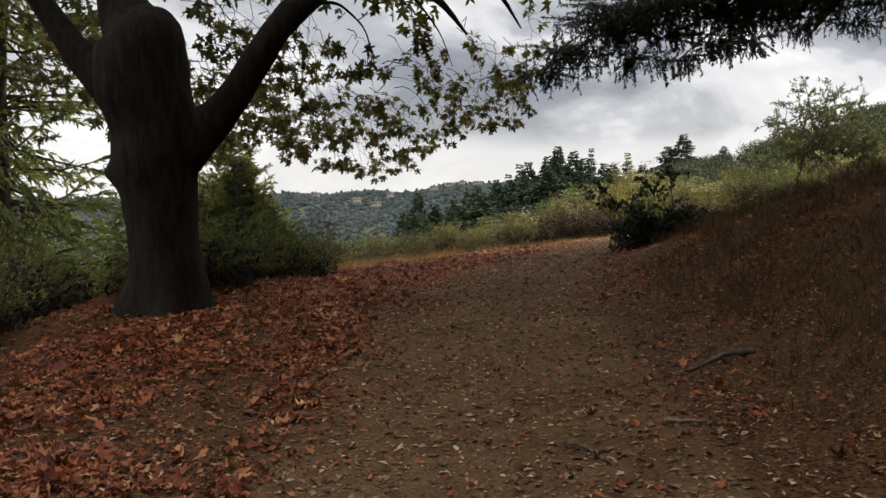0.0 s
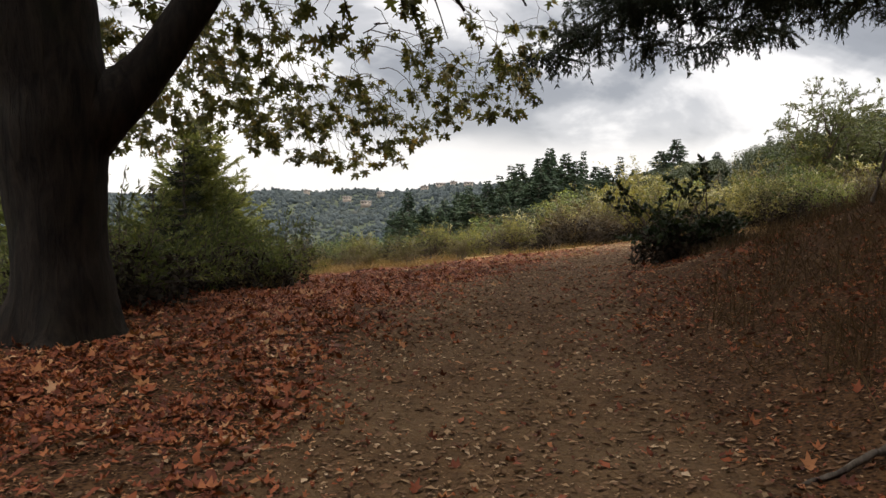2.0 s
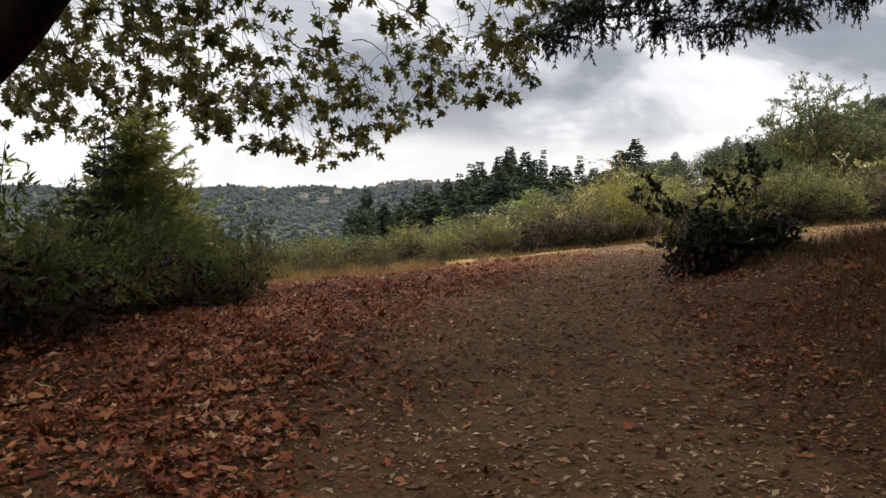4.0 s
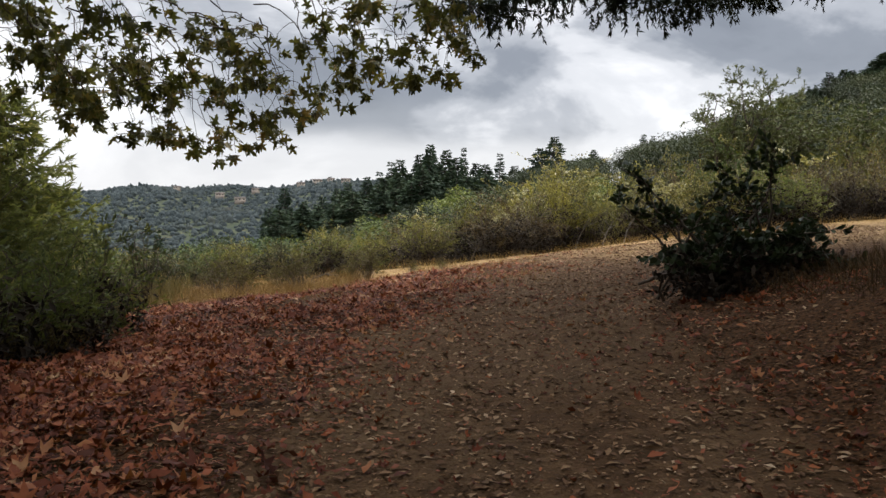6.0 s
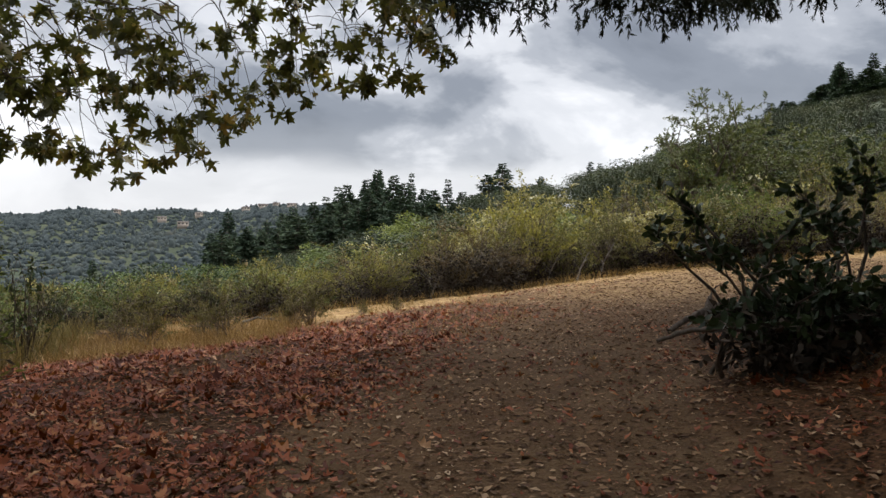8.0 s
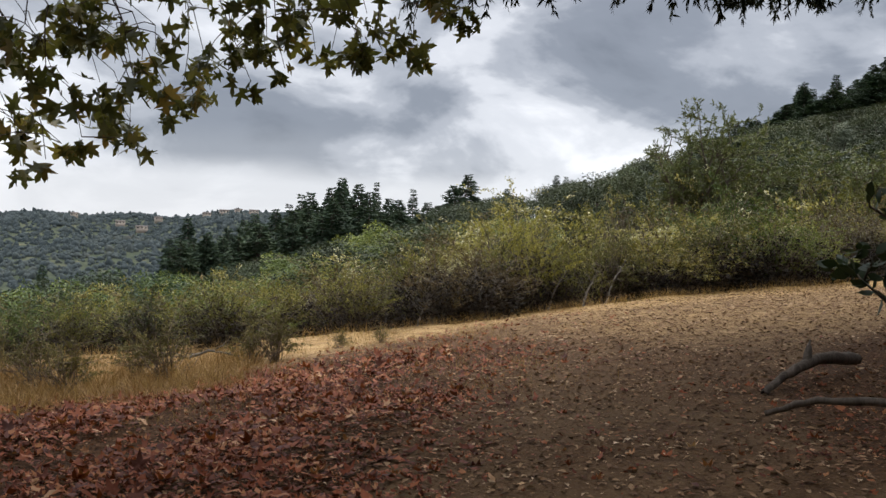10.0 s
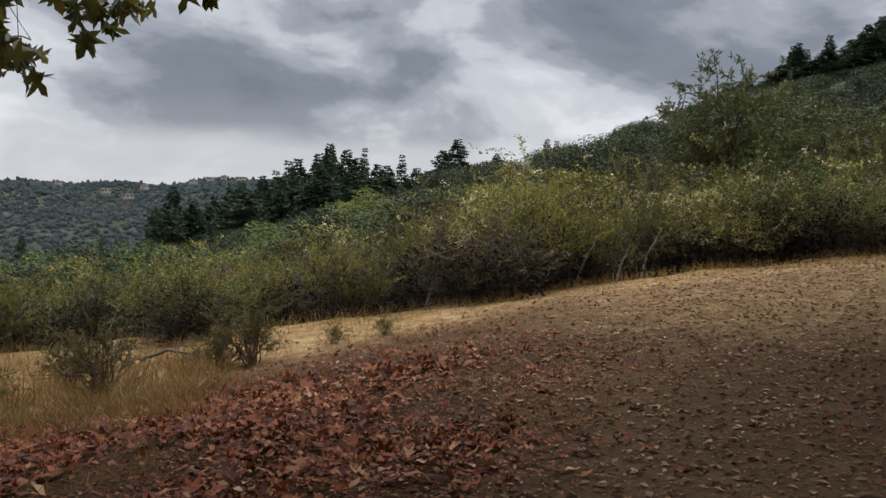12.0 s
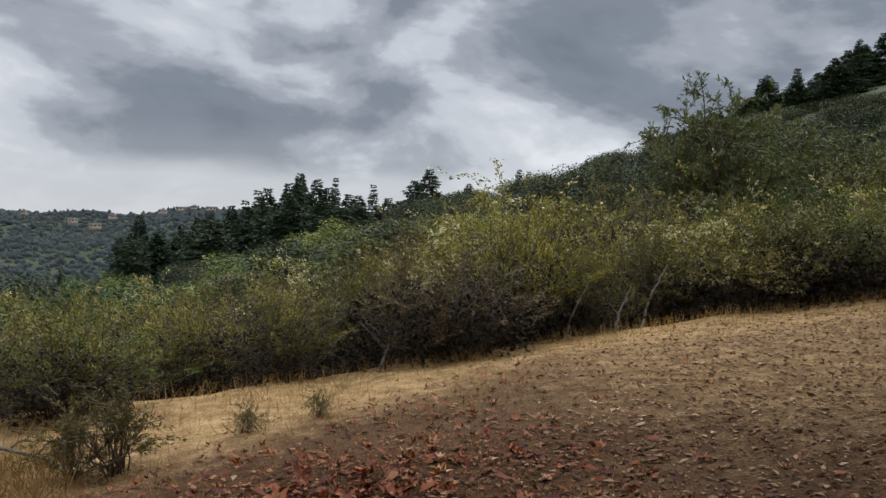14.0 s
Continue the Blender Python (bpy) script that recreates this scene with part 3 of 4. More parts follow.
def conifer(name, tall, wide, label, seed, mat, per_m=26, size=0.13, rows=26, each=6, low=0.05, rise=0.15, gap=0.0, group="", power=0.8, side=3, blade=NEEDLES, jitter=0.05, ragged=(0.75, 1.12), least=0.02):
    """A fir or redwood: a straight stem, whorls of boughs, needled sprays."""
    r = np.random.default_rng(seed)
    tree = thing(name, (0, 0, 0), label, "tree", group)
    stem = bend((0, 0, -0.2), (r.normal(0, 0.02) * tall, 0, tall), 0, 10, 0.004 * tall, r)
    part("trunk", tube(stem, np.linspace(0.013 * tall + 0.02, 0.006, 10), 7), TWIG_BARK, tree, smooth=True)
    boughs, sprays = [], []
    for k in range(rows):
        f = low + (1 - low) * (k + r.uniform(-0.3, 0.3)) / rows
        f = min(max(f, low), 0.985)
        reach = wide * (1 - f) ** power * r.uniform(*ragged) + least * tall
        for j in range(each):
            if r.random() < gap:
                continue
            a = r.uniform(0, 2 * np.pi)
            p = np.array([np.interp(f, np.linspace(0, 1, 10), stem[:, i]) for i in range(3)])
            q = p + np.array((math.cos(a) * reach, math.sin(a) * reach, reach * (rise - 0.25 * (1 - f)) + r.normal(0, jitter) * reach))
            L = bend(p, q, -0.06 * reach, 5, 0.02 * reach, r)
            boughs.append(L)
            for s in range(side):
                i = r.integers(1, 4)
                b = L[i] + (q - p) * 0.28 * r.uniform(0.6, 1.2) + np.cross((q - p) / reach, (0, 0, 1)) * reach * r.choice([-1, 1]) * r.uniform(0.15, 0.4)
                b[2] -= reach * r.uniform(0.0, 0.15)
                sprays.append(bend(L[i], b, 0, 4, 0.01 * reach, r))
    part("branchwork", join([tube(L, np.linspace(0.006 + 0.0022 * tall, 0.003, len(L)), 4) for L in boughs]), TWIG_BARK, tree)
    part("crown", fronds(boughs + sprays, per_m, 0.42, size, r, blade=blade), mat, tree)
    return tree


def plant(proto, spots, first=True):
    """Sets the first of a kind in its place and copies of it elsewhere: x, y, turn, scale, sink."""
    for i, (x, y, turn, s, dz) in enumerate(spots):
        m = pose(x, y, on(x, y, dz), 0, 0, turn)
        if i == 0 and first:
            proto.matrix_world = m @ Matrix.Diagonal((s, s, s, 1))
        else:
            c = copy_thing(proto, m)
            c.scale = (s, s, s)


plant(conifer("young_fir", 5.2, 2.5, "bushy young fir with dense olive green sprays beside the trail", 21, NEEDLE, 46, 0.17, 34, 10, 0.03, 0.45, 0.1, power=0.85, blade=BROAD, jitter=0.28), [(-6.55, 26.0, 0, 1.0, 0), (-4.35, 18.2, 130, 0.52, 0)])
plant(conifer("fir_sapling", 2.1, 0.55, "slender open fir sapling with a bare pointed leader", 22, NEEDLE_DARK, 70, 0.07, 22, 6, 0.05, 0.25, 0.15, blade=BROAD, jitter=0.15), [(-3.35, 14.0, 0, 1.0, 0), (-5.0, 17.6, 90, 1.0, 0), (-8.5, 25.0, 200, 1.5, 0)])
plant(conifer("redwood_tree", 15.0, 3.4, "tall redwood with feathery dull green foliage down to the ground", 23, REDWOOD, 20, 0.27, 50, 8, 0.02, 0.1, 0.15, power=0.6, side=2, blade=BROAD, jitter=0.3), [(-9.8, 18.6, 40, 1.0, 0), (-13.6, 21.0, 120, 1.1, 0), (-13.5, 14.0, 250, 1.15, 0)])


def build_overhang():
    """The great fir right of the trail, whose lowest boughs hang over it."""
    r = np.random.default_rng(31)
    foot = np.array((14.0, 15.0, on(14.0, 15.0) - 0.2))
    tree = thing("douglas_fir", foot, "huge dark fir with long drooping needled boughs over the trail", "tree")
    part("trunk", tube(bend((0, 0, 0), (0.2, 0.1, 24), 0, 12, 0.05, r), np.linspace(0.6, 0.15, 12), 16), MAPLE_BARK, tree, smooth=True)
    boughs, strands, low_strands = [], [], []
    tips = [((2.2, 20.6, 4.95), 8.0), ((2.9, 20.9, 5.6), 8.4), ((4.3, 21.2, 6.0), 9.0), ((5.4, 20.6, 6.1), 9.2), ((7.8, 21.8, 6.6), 9.6), ((9.2, 22.2, 7.0), 9.9), ((3.6, 20.9, 5.4), 8.6), ((4.6, 20.4, 5.2), 7.5), ((5.9, 21.2, 5.35), 8.8), ((7.2, 22.3, 5.9), 8.2), ((8.4, 22.8, 6.1), 9.0), ((9.9, 23.2, 6.6), 8.4), ((11.6, 23.6, 6.7), 9.4), ((4.0, 19.4, 6.2), 9.6), ((6.5, 20.0, 6.4), 9.9)]
    for (x, y, z), h in tips:
        L = bend((0, 0, h - foot[2]), np.array((x, y, z - 0.15)) - foot, 0.9, 14, 0.07, r)
        boughs.append(L)
        for k in range(120):
            i = r.integers(8, 14)
            a = L[i]
            out = np.array((r.normal(0, 0.6), r.normal(0, 0.6), r.uniform(-0.2, 0.25)))
            b = a + out
            strands.append(bend(a, b, 0.05, 4, 0.02, r))
            for _ in range(2):
                c = a + out * r.uniform(0.3, 1.0)
                low_strands.append(bend(c, c + np.array((r.normal(0, 0.07), r.normal(0, 0.07), -r.uniform(0.12, 0.42))), 0, 4, 0.015, r))
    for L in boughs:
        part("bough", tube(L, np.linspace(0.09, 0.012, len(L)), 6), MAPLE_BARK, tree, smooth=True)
    part("crown", fronds(boughs + strands + low_strands, 88, 0.6, 0.105, r, -0.4, 0.1, BROAD), NEEDLE_DARK, tree)
    # upper boughs out of view, in large needle cards, added to shade the bank
    high = []
    for k in range(190):
        f = r.uniform(0.40, 0.98)
        a = r.uniform(0, 2 * np.pi)
        reach = 10.5 * (1 - f) ** 0.6
        p = np.array((0.1, 0.0, 24 * f))
        q = p + np.array((math.cos(a) * reach, math.sin(a) * reach, -0.06 * reach))
        L = bend(p, q, 0.3, 8, 0.1, r)
        if foot[0] + q[0] < 3.0 and q[2] + foot[2] < 9:
            continue
        high.append(L)
        for _ in range(6):
            i = r.integers(2, 8)
            high.append(bend(L[i], L[i] + np.array((r.normal(0, 0.9), r.normal(0, 0.9), r.uniform(-0.6, 0.1))), 0, 4, 0.03, r))
    part("branchwork", join([tube(L, np.linspace(0.05, 0.01, len(L)), 4) for L in high]), MAPLE_BARK, tree)
    part("crown", fronds(high, 14, 0.7, 0.95, r, -0.3, 0.1), NEEDLE_DARK, tree)


build_overhang()

# unseen firs that close the place behind the walker, added to block sky light
back_screen = conifer("wood_fir", 16.0, 4.2, "tall dark unseen fir added behind the trail to block sky light", 24, NEEDLE_DARK, 4, 1.3, 26, 6, 0.05, -0.1, 0.1, "wood behind the trail", 0.6, 2)
# firs kept out of view beside the bank, added to throw shade on it
shade_wood = conifer("shade_fir", 19.0, 4.6, "tall unseen fir with a bare lower trunk, added to shade the bank", 25, NEEDLE_DARK, 16, 1.3, 28, 8, 0.42, -0.1, 0.05, "wood behind the trail", 0.5, 3)
plant(shade_wood, [(9.0, 6.0, 0, 1.0, 0), (7.2, 1.0, 80, 1.0, 0), (8.0, 10.2, 200, 1.0, 0), (9.4, 13.4, 280, 1.0, 0), (6.8, -4.0, 130, 1.0, 0), (6.6, 7.6, 50, 1.0, 0), (6.2, 3.4, 310, 1.0, 0), (7.6, 12.6, 20, 1.0, 0), (9.4, 16.2, 110, 1.0, 0), (11.5, 19.5, 160, 1.0, 0)])
plant(back_screen, [(-6.0, -5.0, 0, 1.0, 0), (5.5, -8.0, 140, 1.1, 0), (10.0, -2.0, 200, 1.0, 0), (-1.5, -13.0, 260, 1.2, 0), (14.5, 6.0, 300, 1.0, 0), (1.5, -8.0, 30, 0.9, 0), (-5.5, -9.5, 90, 1.1, 0), (9.5, -8.0, 170, 1.1, 0), (-9.5, -3.0, 210, 1.0, 0), (5.0, -13.0, 250, 1.2, 0)])

# ---- shrubs ----


def shrub(name, label, seed, tall, wide, stems, mats, leaf, size, per_m, fork=5, lean=0.5, dead=0.0, category="shrub", group="", wood=None, bare=0.25, spread=0.6, rise=0.3, shade_cards=900, clump=0.8):
    """A bush of many forked stems from one root, leafy along the outer stems."""
    r = np.random.default_rng(seed)
    bush = thing(name, (0, 0, 0), label, category, group)
    lines, fine = [], []
    for k in range(stems):
        a, u = r.uniform(0, 2 * np.pi), r.random() ** 0.6
        end = np.array((math.cos(a) * wide * u, math.sin(a) * wide * u, tall * (1 - 0.55 * u ** 2) * r.uniform(0.6, 1.05)))
        L = bend((r.normal(0, 0.1 * wide), r.normal(0, 0.1 * wide), -0.1), end, lean * 0.15 * tall, 7, 0.03 * tall, r)
        lines.append(L)
        for _ in range(fork):
            i = r.integers(2, 7)
            d = r.normal(0, 0.17 * wide + 0.08, 3)
            d[2] = abs(d[2]) * 0.9 + rise * 0.16 * tall - 0.1
            fine.append(bend(L[i], L[i] + d, 0.02, 4, 0.015, r))
    part("branchwork", join([tube(L[::2], np.linspace(0.005 + 0.006 * tall, 0.003, len(L))[::2], 3) for L in lines] + [tube(L[::3], (0.005, 0.0025), 3) for L in fine[::2]]), wood or DRY_WOOD, bush)
    # dark cards fill the lower inside, painting in the bush's own shade
    if shade_cards:
        k = int(2 * shade_cards * (wide + 0.3))
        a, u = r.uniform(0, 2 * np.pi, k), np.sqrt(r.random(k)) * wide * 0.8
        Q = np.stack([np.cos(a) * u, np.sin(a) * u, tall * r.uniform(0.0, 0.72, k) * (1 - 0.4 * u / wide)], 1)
        tagged(part("dead_foliage", strew(THICK, Q, spin(k, r=r), r.uniform(0.05, 0.12, k)), SHADE_LEAF, bush, "near-black dead leaf cards that put shade inside the bush"), kind="stuff")
    P, D = along(fine + [L[3:] for L in lines], per_m, r, bare)
    P = P + r.normal(0, 0.02 * wide, P.shape)
    puff = np.array([noise.noise(Vector(p) * (2.2 / clump)) for p in P]) + 0.5 * np.minimum(P[:, 2] / tall - 0.5, 0.25)
    keep = (puff > -0.05) | (r.random(len(P)) < 0.12)
    P, D = P[keep], D[keep]
    part("crown", strew(leaf, P, aim(D + np.array((0, 0, 0.1)), spread, r), r.uniform(size * 0.6, size * 1.35, len(P))), mats, bush)
    return bush


# the toyon at the bend, and its kin
def build_toyon():
    r = np.random.default_rng(41)
    bush = thing("toyon_bush", (3.75, 14.95, on(3.75, 14.95) - 0.02), "dark evergreen bush with leathery leaves at the bend", "shrub")
    lines, fine = [], []
    ends = [(-1.08, 0.3, 1.22), (-0.95, 0.25, 1.12), (-1.1, 0.3, 0.9), (-0.95, 0.3, 0.8), (0.1, 0.0, 1.25), (0.3, -0.1, 1.38), (0.42, 0.0, 1.32), (0.02, 0.0, 1.08), (-0.12, 0.0, 1.15)]
    for _ in range(46):
        a, u, h = r.uniform(0, 2 * np.pi), r.uniform(0.5, 1.0), r.uniform(0.15, 1.0)
        ends.append((0.15 + 1.12 * u * math.cos(a) * (1.1 - 0.45 * h), 0.65 * u * math.sin(a), 0.16 + 0.60 * h))
    for e in ends:
        a = (r.normal(0, 0.25), r.normal(0, 0.15), -0.05)
        L = bend(a, e, 0.12, 7, 0.03, r)
        lines.append(L)
        for _ in range(6):
            i = r.integers(3, 7)
            d = r.normal(0, 0.13, 3)
            d[2] = abs(d[2]) * 0.6
            fine.append(bend(L[i], L[i] + d, 0.02, 4, 0.01, r))
    part("branchwork", join([tube(L, np.linspace(0.02, 0.005, 7), 5) for L in lines] + [tube(L, np.linspace(0.006, 0.003, 4), 3) for L in fine]), TWIG_BARK, bush)
    P, D = along(fine + [L[4:] for L in lines], 52, r, 0.1)
    part("crown", strew(OVAL, P, aim(D, 0.75, r), r.uniform(0.05, 0.10, len(P))), TOYON, bush)
    # near-black cards about the foot stand in for shade under the bush
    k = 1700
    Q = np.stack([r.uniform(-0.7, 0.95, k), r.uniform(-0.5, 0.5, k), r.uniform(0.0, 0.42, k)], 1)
    tagged(part("dead_foliage", strew(THICK, Q, spin(k, r=r), r.uniform(0.06, 0.13, k)), SHADE_LEAF, bush, "near-black dead leaf cards that put shade inside the bush"), kind="stuff")


build_toyon()

BUSHES = "scrub along the trail edge"
broom = [shrub("broom_bush", "upright olive green broom bush with thin wands", 50 + i, 2.0, 0.95, 50, BROOM, BLADE, 0.055, 78, 6, 0.2, group=BUSHES, wood=TWIG_BARK, spread=0.45, rise=0.9) for i in range(3)]
bramble = [shrub("bramble_bush", "tangled yellow-green bramble with pale leaf undersides", 60 + i, 1.7, 1.25, 38, BRAMBLE, QUAD, 0.046, 78, 7, 1.2, group=BUSHES, spread=0.8) for i in range(3)]
dryish = [shrub("dry_scrub", "brown drying scrub bush with bare grey twigs at its foot", 70 + i, 1.8, 1.1, 48, RUSTY, BLADE, 0.055, 70, 6, 0.5, group=BUSHES, wood=GREY_WOOD, spread=0.6) for i in range(3)]
leafy_kind = [shrub("green_bush", "dense rounded green bush in the scrub", 80 + i, 2.0, 1.35, 40, GREEN, QUAD, 0.048, 78, 7, 0.6, group=BUSHES, spread=0.7) for i in range(2)]

far_broom = [shrub("broom_bush", "olive green broom bush deep in the scrub belt", 55, 2.0, 1.1, 26, BROOM, BLADE, 0.075, 52, 5, 0.2, group=BUSHES, wood=TWIG_BARK, spread=0.5, rise=0.9)]
far_bramble = [shrub("bramble_bush", "yellow-green bramble mound deep in the scrub belt", 65, 1.7, 1.4, 22, BRAMBLE, QUAD, 0.06, 50, 5, 1.2, group=BUSHES, spread=0.8)]
far_dry = [shrub("dry_scrub", "brown drying scrub deep in the belt", 75, 1.8, 1.2, 24, RUSTY, BLADE, 0.075, 48, 5, 0.5, group=BUSHES, wood=GREY_WOOD, spread=0.6)]
far_green = [shrub("green_bush", "rounded green bush deep in the scrub belt", 85, 2.0, 1.5, 22, GREEN, QUAD, 0.062, 50, 5, 0.6, group=BUSHES, spread=0.7)]


def scrub_belt():
    """Bushes beyond the shoulder, with the skyline of the belt as it rises towards the hill."""
    r = np.random.default_rng(90)
    kinds = {"broom": (broom, 2.0), "bramble": (bramble, 1.7), "dry": (dryish, 1.8), "green": (leafy_kind, 2.0)}
    used = set()

    distant = {"broom": far_broom, "bramble": far_bramble, "dry": far_dry, "green": far_green}

    def put(kind, x, y, s, sz):
        protos, _ = kinds[kind]
        if belt(x, y) > 3.6:
            protos = distant[kind]
        p = protos[r.integers(len(protos))]
        m = pose(x, y, on(x, y, -0.03), 0, 0, r.uniform(0, 360))
        ob = p
        if p.name in used:
            ob = copy_thing(p, m)
        else:
            used.add(p.name)
            p.matrix_world = m
        ob.scale = (s, s, sz)

    spots = []
    for gx in np.arange(-12, 25, 1.1):
        for gy in np.arange(18.5, 52, 1.1):
            x, y = gx + r.normal(0, 0.25), gy + r.normal(0, 0.25)
            o = float(belt(x, y))
            if 0.55 < o and r.random() < np.interp(o, [0.5, 2.0, 4.0, 8.0, 14.0, 24.0], [0.95, 0.62, 0.34, 0.2, 0.13, 0.08]):
                spots.append((x, y, o))
    for x, y, o in spots:
        dist, az = math.hypot(x, y - 13), math.degrees(math.atan2(x, y - 13))
        top = 1.8 + dist * math.tan(radians(np.interp(az, [-40, -20, -13, 0, 8, 13, 16, 18.5, 22, 30, 45], [-4.4, -4.6, -4.6, -2.8, -1.6, -0.6, 0.4, 2.2, 3.4, 3.9, 4.6])))
        room = top - on(x, y)
        if room < 0.45:
            continue
        tall = min(room, 1.15 + 0.26 * o + r.uniform(-0.2, 0.4)) * r.uniform(0.8, 1.08)
        if az < 2:
            kind = r.choice(["broom", "bramble", "dry", "green"], p=[0.36, 0.26, 0.16, 0.22])
        elif az < 16:
            kind = r.choice(["broom", "bramble", "dry", "green"], p=[0.28, 0.28, 0.32, 0.12])
        else:
            kind = r.choice(["broom", "bramble", "dry", "green"], p=[0.28, 0.26, 0.36, 0.10])
        natural = kinds[kind][1]
        sz = tall / natural
        put(kind, x, y, float(np.clip(sz, 0.65, 1.3)) * r.uniform(1.0, 1.3), sz)
    # each kind stands in the belt at least once
    for p, x in zip([p for group in list(kinds.values()) for p in group[0]] + [p for group in distant.values() for p in group], np.linspace(-3.0, 12.0, 15)):
        if p.name not in used:
            p.matrix_world = pose(x, 29.5, on(x, 29.5, -0.03))
            p.scale = (0.8, 0.8, 0.6)


scrub_belt()


def build_edge_bushes():
    """The taller bushes in the belt, and the dark undergrowth left of the trail."""
    r = np.random.default_rng(95)
    big = shrub("tall_bramble", "tall mound of yellowing vines with pale leaf undersides", 98, 3.2, 1.5, 54, BRAMBLE, QUAD, 0.052, 76, 9, 1.3, group=BUSHES, spread=0.8, rise=0.0)
    plant(big, [(7.3, 32.4, 0, 1.0, 0)])
    tall = (3.6 - on(7.3, 32.4)) / 3.1
    big.scale = (tall * 1.15, tall * 1.15, tall * 0.84)
    for x, y, top, proto, tall in ((7.4, 30.8, 2.9, big, 3.2), (8.0, 28.2, 2.7, big, 3.2), (10.0, 29.0, 3.0, broom[1], 2.0), (11.5, 28.6, 2.9, dryish[0], 1.8), (12.8, 31.0, 3.7, broom[2], 2.0), (9.3, 31.0, 3.2, dryish[1], 1.8), (14.6, 30.0, 3.3, dryish[2], 1.8), (4.8, 28.8, 1.7, dryish[0], 1.8)):
        c = copy_thing(proto, pose(x, y, on(x, y, -0.03), 0, 0, r.uniform(0, 360)))
        s = (top - on(x, y)) / tall
        c.scale = (s * 0.85, s * 0.85, s * 0.86)
    under = shrub("undergrowth_bush", "dark green shady undergrowth bush beside the trail", 96, 0.95, 0.75, 34, UNDER, BLADE, 0.075, 60, 6, 0.5, group="undergrowth by the maple", wood=TWIG_BARK, spread=0.7, shade_cards=450)
    spots = []
    for y, x in ((10.9, -3.9), (11.7, -3.3), (12.2, -4.3), (12.9, -3.4), (13.6, -4.4), (14.0, -3.3), (14.9, -3.9), (15.8, -4.6), (16.0, -3.5), (17.2, -4.1), (18.2, -4.8), (18.7, -3.8), (20.3, -4.6), (9.3, -5.2), (8.3, -5.6), (10.2, -5.6), (7.2, -5.0), (6.0, -4.8), (11.4, -5.8), (5.2, -5.6), (7.0, -6.6), (8.8, -7.4), (10.6, -7.4), (13.2, -6.4), (15.2, -6.4), (14.4, -2.95), (15.5, -2.8), (16.4, -2.75), (13.4, -3.15), (17.3, -2.75), (12.6, -3.6), (18.0, -3.3)):
        spots.append((x + r.normal(0, 0.12), y, r.uniform(0, 360), r.uniform(0.65, 1.35) * (1.25 if x < -5 else 1.0), -0.03))
    plant(under, spots)
    slim = shrub("slender_bush", "thin upright twiggy bush with sparse dark leaves", 97, 1.55, 0.45, 12, TOYON, OVAL, 0.06, 30, 5, 0.2, shade_cards=0, wood=TWIG_BARK, spread=0.6)
    plant(slim, [(-2.95, 21.6, 0, 1.0, 0), (-4.1, 17.0, 120, 0.9, 0)])


build_edge_bushes()

# ---- middle distance and hills ----


def place(az, dist):
    """A spot seen under a bearing from the bend of the trail."""
    return math.sin(radians(az)) * dist, 13 + math.cos(radians(az)) * dist


def willow(seed, tall, wide):
    """A many-stemmed tree: forked limbs and a wide, ragged crown of small sprays."""
    r = np.random.default_rng(seed)
    tree = thing("willow_tree", (0, 0, 0), "broad grey-green willow with ragged crown above the scrub", "tree", "willows behind the scrub")
    fine = []
    for k in range(11):
        a, u = 2 * np.pi * k / 11 + r.normal(0, 0.25), r.uniform(0.25, 1.0)
        end = np.array((math.cos(a) * wide * u, math.sin(a) * wide * u, tall * (1.0 - 0.30 * u * u) * r.uniform(0.82, 1.0)))
        L = bend((r.normal(0, 0.15), r.normal(0, 0.15), -0.2), end, 0.08 * tall, 9, 0.03 * tall, r)
        part("stem", tube(L, np.linspace(0.11, 0.012, 9), 7), TWIG_BARK, tree, smooth=True)
        for _ in range(26):
            i = r.integers(1, 9)
            d = r.normal(0, 0.30 * wide, 3)
            d[2] = abs(d[2]) * 0.75 - 0.05
            S = bend(L[i], L[i] + d, 0.05, 5, 0.04, r)
            fine.append(S)
            for _ in range(3):
                j = r.integers(2, 5)
                fine.append(bend(S[j], S[j] + r.normal(0, 0.13 * wide, 3) + np.array((0, 0, 0.06 * wide)), 0.02, 4, 0.02, r))
    part("branchwork", join([tube(L[::2], (0.014, 0.005) if len(L[::2]) == 2 else (0.018, 0.010, 0.005), 3) for L in fine]), TWIG_BARK, tree)
    P, D = along(fine, 36, r, 0.15)
    part("crown", strew(BLADE, P, aim(D, 0.7, r), r.uniform(0.10, 0.24, len(P))), WILLOW, tree)
    return tree


def willow_trees():
    kin = willow(101, 7.0, 2.0)
    first = True
    for x, y, top, w in ((18.0, 41.0, 7.5, 1.0), (20.6, 41.6, 6.5, 1.15), (24.0, 41.0, 6.4, 1.15), (27.5, 42.0, 6.8, 1.2), (31.5, 41.0, 7.4, 1.3)):
        m = pose(x, y, on(x, y), 0, 0, x * 40)
        ob = kin if first else copy_thing(kin, m)
        kin.matrix_world = m if first else kin.matrix_world
        ob.scale = (w, w, (top - on(x, y)) / 7.2)
        first = False


willow_trees()


